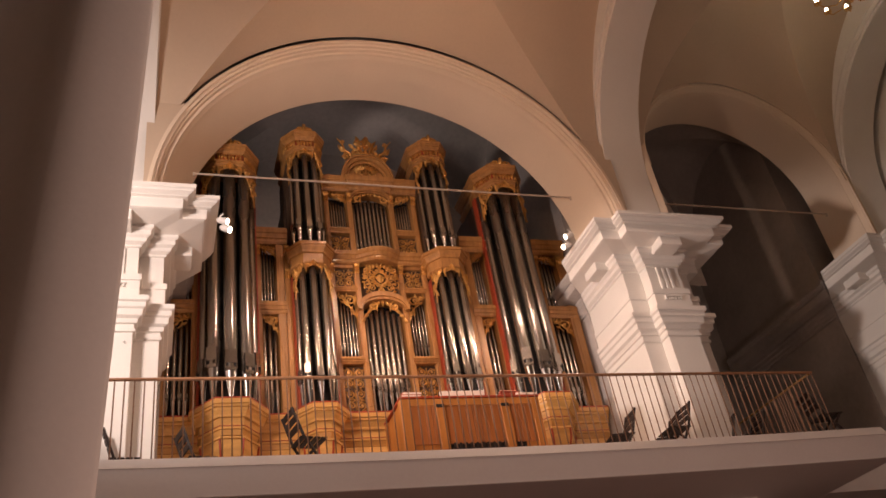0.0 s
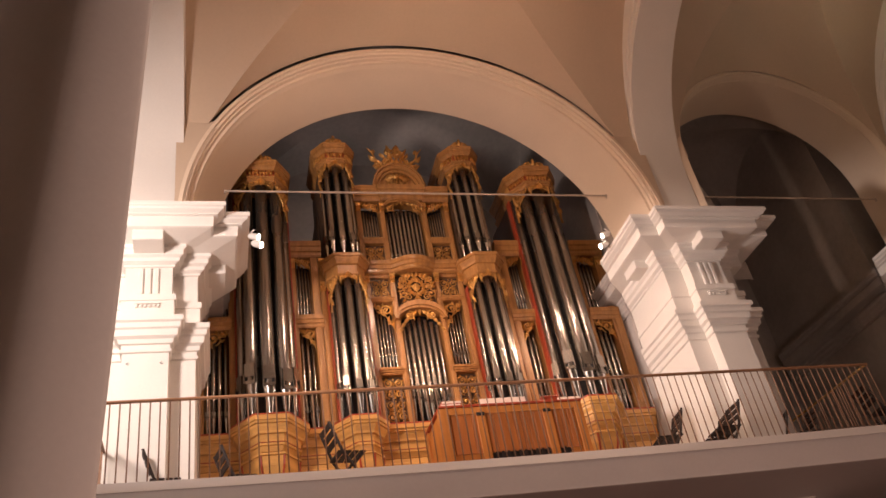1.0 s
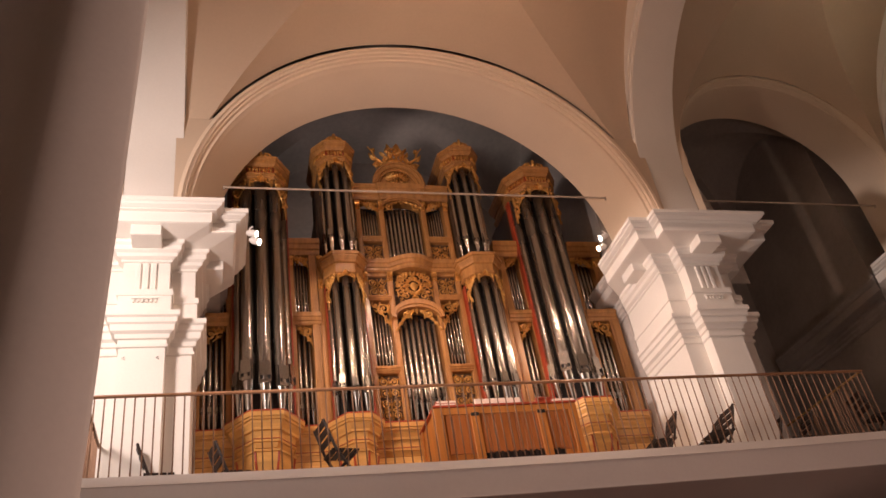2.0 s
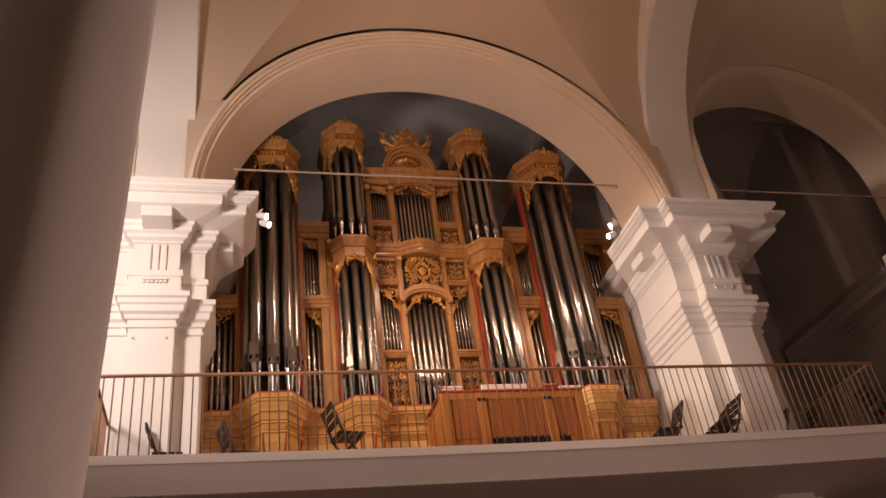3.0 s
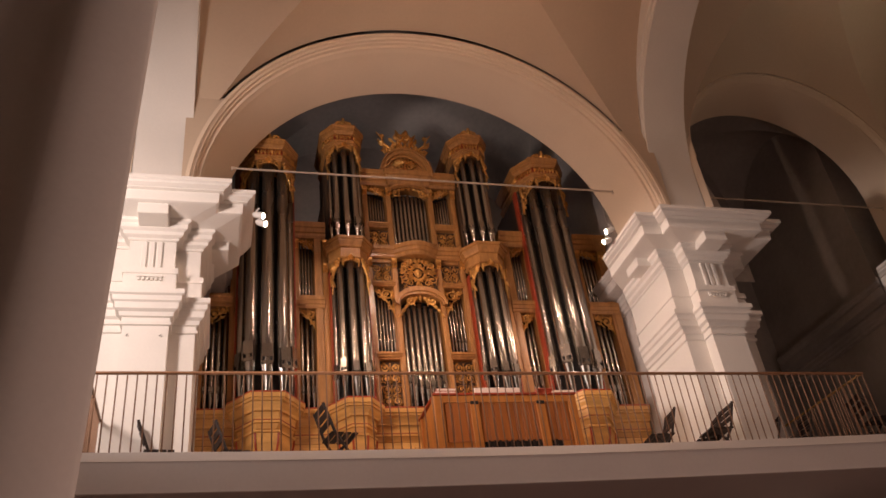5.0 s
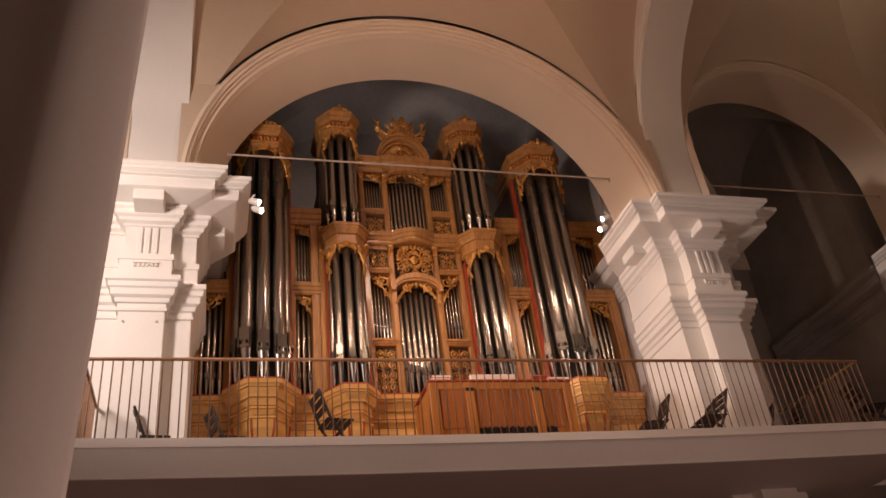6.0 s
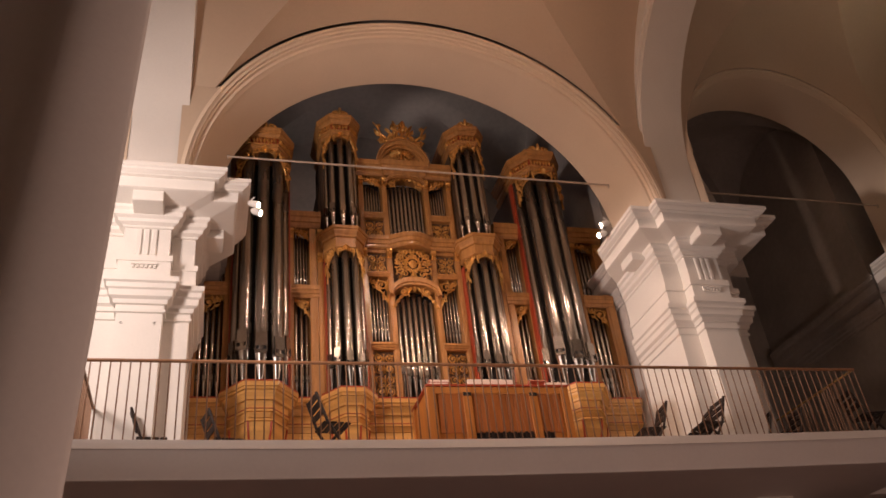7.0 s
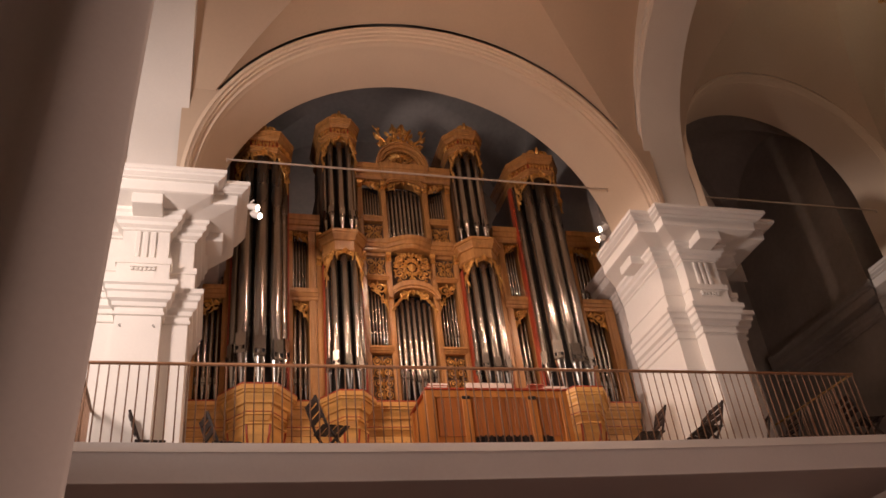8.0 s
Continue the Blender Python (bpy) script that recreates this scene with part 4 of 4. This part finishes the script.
for s in (-1, 1):
    add_spiral(bm, s * 0.20, 12.62, 0.10, 90, s * 460, 3.12, 0.022, 3)
    add_spiral(bm, s * 0.38, 12.50, 0.08, 60, -s * 420, 3.12, 0.018, 3)
    add_tube(bm, [(s * 0.28, 3.12, 12.56), (s * 0.42, 3.08, 12.66), (s * 0.46, 3.06, 12.80), (s * 0.56, 3.04, 12.92)], [0.035, 0.03, 0.022, 0.012], 7)
    add_leaf(bm, (s * 0.40, 12.60), (s * 0.58, 12.72), 0.12, 3.08, 0.06, 0.3 * s)
    bmesh.ops.create_icosphere(bm, subdivisions=1, radius=0.055, matrix=Matrix.Translation((s * 0.44, 3.08, 12.86)))
    for k in range(5):
        x = s * (0.02 + 0.09 * k)
        add_leaf(bm, (x, 12.48), (x + s * 0.06, 12.70 + rng.uniform(-0.1, 0.06) - 0.03 * k), 0.11, 3.14, 0.06, 0.2 * s)
for k in range(7):
    a = radians(35 + k * 18.3)
    for h in (0.28, 0.44, 0.58):
        add_leaf(bm, (h * 0.45 * math.cos(a), 12.50 + (h - 0.22) * math.sin(a)), (h * 0.62 * math.cos(a) + 0.01, 12.50 + h * math.sin(a)), 0.09, 3.13 - h * 0.06, 0.06, 0.25 * (-1) ** k)
for sx in (-1, 1):
    add_spiral(bm, sx * 0.09, 12.84, 0.08, 90, sx * 460, 3.08, 0.02, 3)
opieces("crest", bm, GILT, "gilded crest of leaves and scrolls")

# ---------------------------------------------------------------- console on the balcony
CX0, CX1, CY0, CY1, CZ = -0.44, 1.73, 1.30, 2.25, 6.43
con = empty("organ_console", ((CX0 + CX1) / 2, CY0, ZF))
tagged(con, "cherry-red wooden organ console with panelled back", "console")


def cpart(name, bm, mat, parent=con, label=""):
    bm.transform(Matrix.Translation((-(CX0 + CX1) / 2, -CY0, -ZF)))
    return part(name, bm, mat, parent, label)


cpart("body", box(CX0 + 0.03, CY0 + 0.05, ZF + 0.02, CX1 - 0.03, CY1, CZ - 0.04), CONSOLE)
cpart("top_board", box(CX0 - 0.01, CY0 - 0.02, CZ - 0.03, CX1 + 0.01, CY1 + 0.02, CZ, 0.006), RED, label="red lacquered top board")
for x in (CX0, CX0 + 0.53, CX1 - 0.63, CX1 - 0.13):
    cpart("stile", box(x, CY0, ZF, x + 0.13, CY0 + 0.06, CZ - 0.036, 0.005), CONSOLE, label="orange cherry stile")
cpart("top_rail", box(CX0 + 0.13, CY0 + 0.003, CZ - 0.14, CX1 - 0.13, CY0 + 0.06, CZ - 0.037, 0.004), CONSOLE)
n = 18
for k in range(n):
    x = CX0 + 0.15 + k * (CX1 - CX0 - 0.30) / n
    cpart("plank", box(x + 0.003, CY0 + 0.022, ZF + 0.56, x + (CX1 - CX0 - 0.30) / n - 0.003, CY0 + 0.05, CZ - 0.14, 0.004), PLANK)
for k in range(13):
    x = CX0 + 0.72 + k * 0.085
    cpart("vent_slat", box(x, CY0 + 0.012, ZF + 0.10, x + 0.035, CY0 + 0.045, ZF + 0.57), BLACKWOOD, label="dark vent slat")
# black sheet that paints the shade behind the vent slats
cpart("vent_shade_board", box(CX0 + 0.66, CY0 + 0.042, ZF + 0.08, CX1 - 0.32, CY0 + 0.056, ZF + 0.58), BLACK)
for x in (CX0 + 0.53, CX1 - 0.63):
    cpart("latch", box(x, CY0 - 0.015, CZ - 0.175, x + 0.12, CY0 + 0.0, CZ - 0.125, 0.004), BLACK, label="black iron latch")
for y in (CY0 + 0.03, CY1 - 0.12):
    cpart("side_stile", box(CX0 - 0.004, y, ZF, CX0 + 0.032, y + 0.11, CZ - 0.037, 0.004), CONSOLE)

# papers and books on the console
def book(name, x, y, w, d, h, cover, label, tilt=0.0):
    b = empty(name, (x, y, CZ))
    part("cover", box(-w / 2, -d / 2, 0, w / 2, d / 2, h, 0.004), cover, b)
    part("pages", box(-w / 2 + 0.004, -d / 2 - 0.004, 0.008, w / 2 - 0.004, d / 2 - 0.012, h - 0.008), PAPER, b, "pale page block")
    b.rotation_euler = (0, 0, tilt)
    return tagged(b, label, "book")


book("hymn_book", -0.25, 1.45, 0.30, 0.22, 0.05, RED, "thick closed book with dark red covers on the console")
bk = book("hymn_book", -0.23, 1.45, 0.29, 0.21, 0.045, RED, "closed red book stacked on another book")
bk.location.z = CZ + 0.051
pp = part("sheet_music", box(0.22, 1.40, CZ + 0.001, 0.92, 1.44, CZ + 0.13, 0.004), PAPER)
tagged(pp, "upright pale pink sheet music on the console", "sheet music")
book("hymn_book", 1.58, 1.46, 0.34, 0.24, 0.06, PAPER, "thick tan book lying on the console")
stand = empty("book_stand", (1.32, 1.45, CZ))
bm = bmesh.new()
add_tube(bm, [(-0.20, -0.1, 0.01), (-0.13, -0.02, 0.12), (0.13, -0.02, 0.12), (0.20, -0.1, 0.01)], 0.014, 6)
part("frame", bm, RED, stand)
part("rest", box(-0.12, -0.05, 0.0, 0.12, 0.08, 0.05, 0.005), BLACKWOOD, stand)
part("plate", box(-0.12, -0.015, 0.05, 0.12, 0.02, 0.11, 0.004), RED, stand)
tagged(stand, "small red book stand with a dark rest", "book stand")

# ---------------------------------------------------------------- railing
RX0, RX1, RYF, RH = -4.86, 5.79, 0.085, 1.008
rail = empty("balcony_railing", (0, RYF, ZF))
tagged(rail, "slim bronze balcony railing with thin upright balusters", "railing")


def flat_bar(p0, p1, w, h):
    d = Vector(p1) - Vector(p0)
    bm = box(0, -w / 2, -h / 2, d.length, w / 2, h / 2, min(w, h) * 0.3)
    bm.transform(Matrix.Translation(p0) @ Vector((1, 0, 0)).rotation_difference(d.normalized()).to_matrix().to_4x4())
    return bm


part("handrail", flat_bar((RX0, 0, RH), (RX1 + 0.02, 0, RH), 0.05, 0.032), HANDRAIL, rail)
part("handrail_return", flat_bar((RX1, 0.03, RH), (RX1, 2.0, RH), 0.04, 0.028), BRASS, rail, "polished brass return rail")
part("handrail_return", flat_bar((RX0, 0.03, RH), (RX0, 1.85, RH), 0.05, 0.032), BRONZE, rail)
part("handrail_return", flat_bar((RX0, 1.85, RH), (RX0 + 0.16, 2.0, RH), 0.05, 0.032), BRONZE, rail)
bm = bmesh.new()
add_tube(bm, [(0, 0, 0.0), (0, 0, RH - 0.016)], 0.0085, 6)
first = part("baluster", bm, BRONZE, rail)
n = 97
for k in range(1, n + 1):
    b = new("baluster", first.data)
    b.parent = rail
    b.location = (RX0 + (RX1 - RX0) * k / n, 0, 0)
first.location = (RX0, 0, 0)
for x in (RX0, RX1):
    for k in range(1, 18):
        b = new("baluster", first.data)
        b.parent = rail
        b.location = (x, k * 0.11, 0)


# ---------------------------------------------------------------- chairs
def folding_chair(m, label):
    c = empty("folding_chair")
    c.matrix_world = m
    for s in (-1, 1):
        bm = bmesh.new()
        add_tube(bm, [(s * 0.20, -0.20, 0.0), (s * 0.20, 0.10, 0.46), (s * 0.19, 0.24, 0.84)], 0.020, 6)
        part("back_leg", bm, BLACKWOOD, c)
        bm = bmesh.new()
        add_tube(bm, [(s * 0.175, 0.22, 0.0), (s * 0.175, -0.17, 0.45)], 0.019, 6)
        part("front_leg", bm, BLACKWOOD, c)
    for k in range(4):
        part("seat_slat", box(-0.19, -0.22 + k * 0.095, 0.445, 0.19, -0.14 + k * 0.095, 0.465, 0.005), BLACKWOOD, c)
    for z, y in ((0.60, 0.155), (0.70, 0.19), (0.80, 0.225)):
        bm = box(-0.20, -0.011, -0.040, 0.20, 0.011, 0.040, 0.006)
        bm.transform(Matrix.Translation((0, y, z)) @ Matrix.Rotation(radians(-20), 4, "X"))
        part("back_slat", bm, BLACKWOOD, c)
    part("crossbar", box(-0.175, 0.11, 0.10, 0.175, 0.13, 0.125), BLACKWOOD, c)
    return tagged(c, label, "chair", "folding chairs on the balcony")


ch = folding_chair(pose(-1.90, 0.82, ZF, 0, 0, 101), "dark-stained wooden folding chair standing open on the balcony")
for x, y, turn in ((-4.13, 1.30, 96), (-3.22, 1.35, 103), (2.83, 1.08, -97), (3.66, 0.88, -92), (3.72, 1.30, -100), (4.86, 1.45, -105), (5.30, 1.30, -95), (6.15, 0.55, 78)):
    copy_thing(ch, pose(x, y, ZF, 0, 0, turn))


# ---------------------------------------------------------------- lamps on the pier caps
def spot_head(at, target, label):
    s = empty("spotlight", at)
    s.matrix_world = look(at, target)
    bm = bmesh.new()
    add_lathe(bm, (0, 0, -0.09), [(0.052, 0.0), (0.055, 0.03), (0.05, 0.13), (0.03, 0.17)], 14)
    part("housing", bm, STEEL, s, smooth=True)
    bm = bmesh.new()
    add_lathe(bm, (0, 0, -0.094), [(0.044, 0.0), (0.044, 0.004)], 14)
    part("lens", bm, BULB, s, "lit lens")
    bm = bmesh.new()
    add_tube(bm, [(0, 0, 0.04), (0, 0.07, 0.06), (0, 0.12, 0.03)], 0.012, 6)
    part("bracket", bm, STEEL, s)
    return tagged(s, label, "spotlight", "organ spotlights")


for a, b in (((-2.92, 1.05, 9.24), (-0.9, 0.2, 8.3)), ((-2.88, 1.02, 9.08), (-0.8, 0.0, 7.6)), ((3.16, 1.48, 9.60), (0.5, 1.8, 8.6)), ((3.10, 1.55, 9.42), (0.4, 1.6, 8.2))):
    spot_head(a, b, "small white spotlight fixed to the pier cap, switched on")


# ---------------------------------------------------------------- chandeliers
def chandelier(at):
    c = empty("chandelier", at)
    bm = bmesh.new()
    add_lathe(bm, (0, 0, 0), [(0.02, -0.25), (0.07, -0.20), (0.10, -0.12), (0.05, -0.02), (0.09, 0.10), (0.04, 0.25), (0.03, 0.7), (0.01, 0.72)], 12)
    part("stem", bm, BRASS, c, smooth=True)
    bm = bmesh.new()
    add_tube(bm, [(0, 0, 0.7), (0, 0, 14.2 - at[2])], 0.012, 6)
    part("chain", bm, BRASS, c)
    for k in range(8):
        a = 2 * math.pi * k / 8
        dx, dy = math.cos(a), math.sin(a)
        bm = bmesh.new()
        add_tube(bm, [(dx * 0.06, dy * 0.06, -0.05), (dx * 0.25, dy * 0.25, -0.16), (dx * 0.45, dy * 0.45, -0.08), (dx * 0.52, dy * 0.52, 0.04)], 0.012, 6)
        arm = part("arm", bm, BRASS, c)
        bm = bmesh.new()
        add_lathe(bm, (dx * 0.52, dy * 0.52, 0.04), [(0.015, 0), (0.07, 0.015), (0.075, 0.03), (0.02, 0.035)], 10)
        part("drip_pan", bm, BRASS, arm)
        bm = bmesh.new()
        add_lathe(bm, (dx * 0.52, dy * 0.52, 0.075), [(0.012, 0), (0.032, 0.03), (0.034, 0.06), (0.018, 0.10), (0.004, 0.12)], 10)
        part("bulb", bm, BULB, arm, "lit candle bulb")
    return tagged(c, "brass chandelier with curved arms and lit bulbs", "chandelier", "nave chandeliers")


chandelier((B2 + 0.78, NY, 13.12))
# unseen copy added over the organ bay, above its two lamps
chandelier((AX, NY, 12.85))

# hooks on the pier front
for x, z in ((-4.62, 7.27), (-4.19, 7.27)):
    bm = bmesh.new()
    add_tube(bm, [(x, 1.262, z + 0.025), (x + 0.018, 1.24, z + 0.02), (x - 0.01, 1.235, z), (x + 0.012, 1.238, z - 0.014), (x + 0.03, 1.242, z - 0.008)], 0.0035, 6)
    tagged(part("wall_hook", bm, BLACKWOOD), "small dark iron hook on the white pier", "hook")
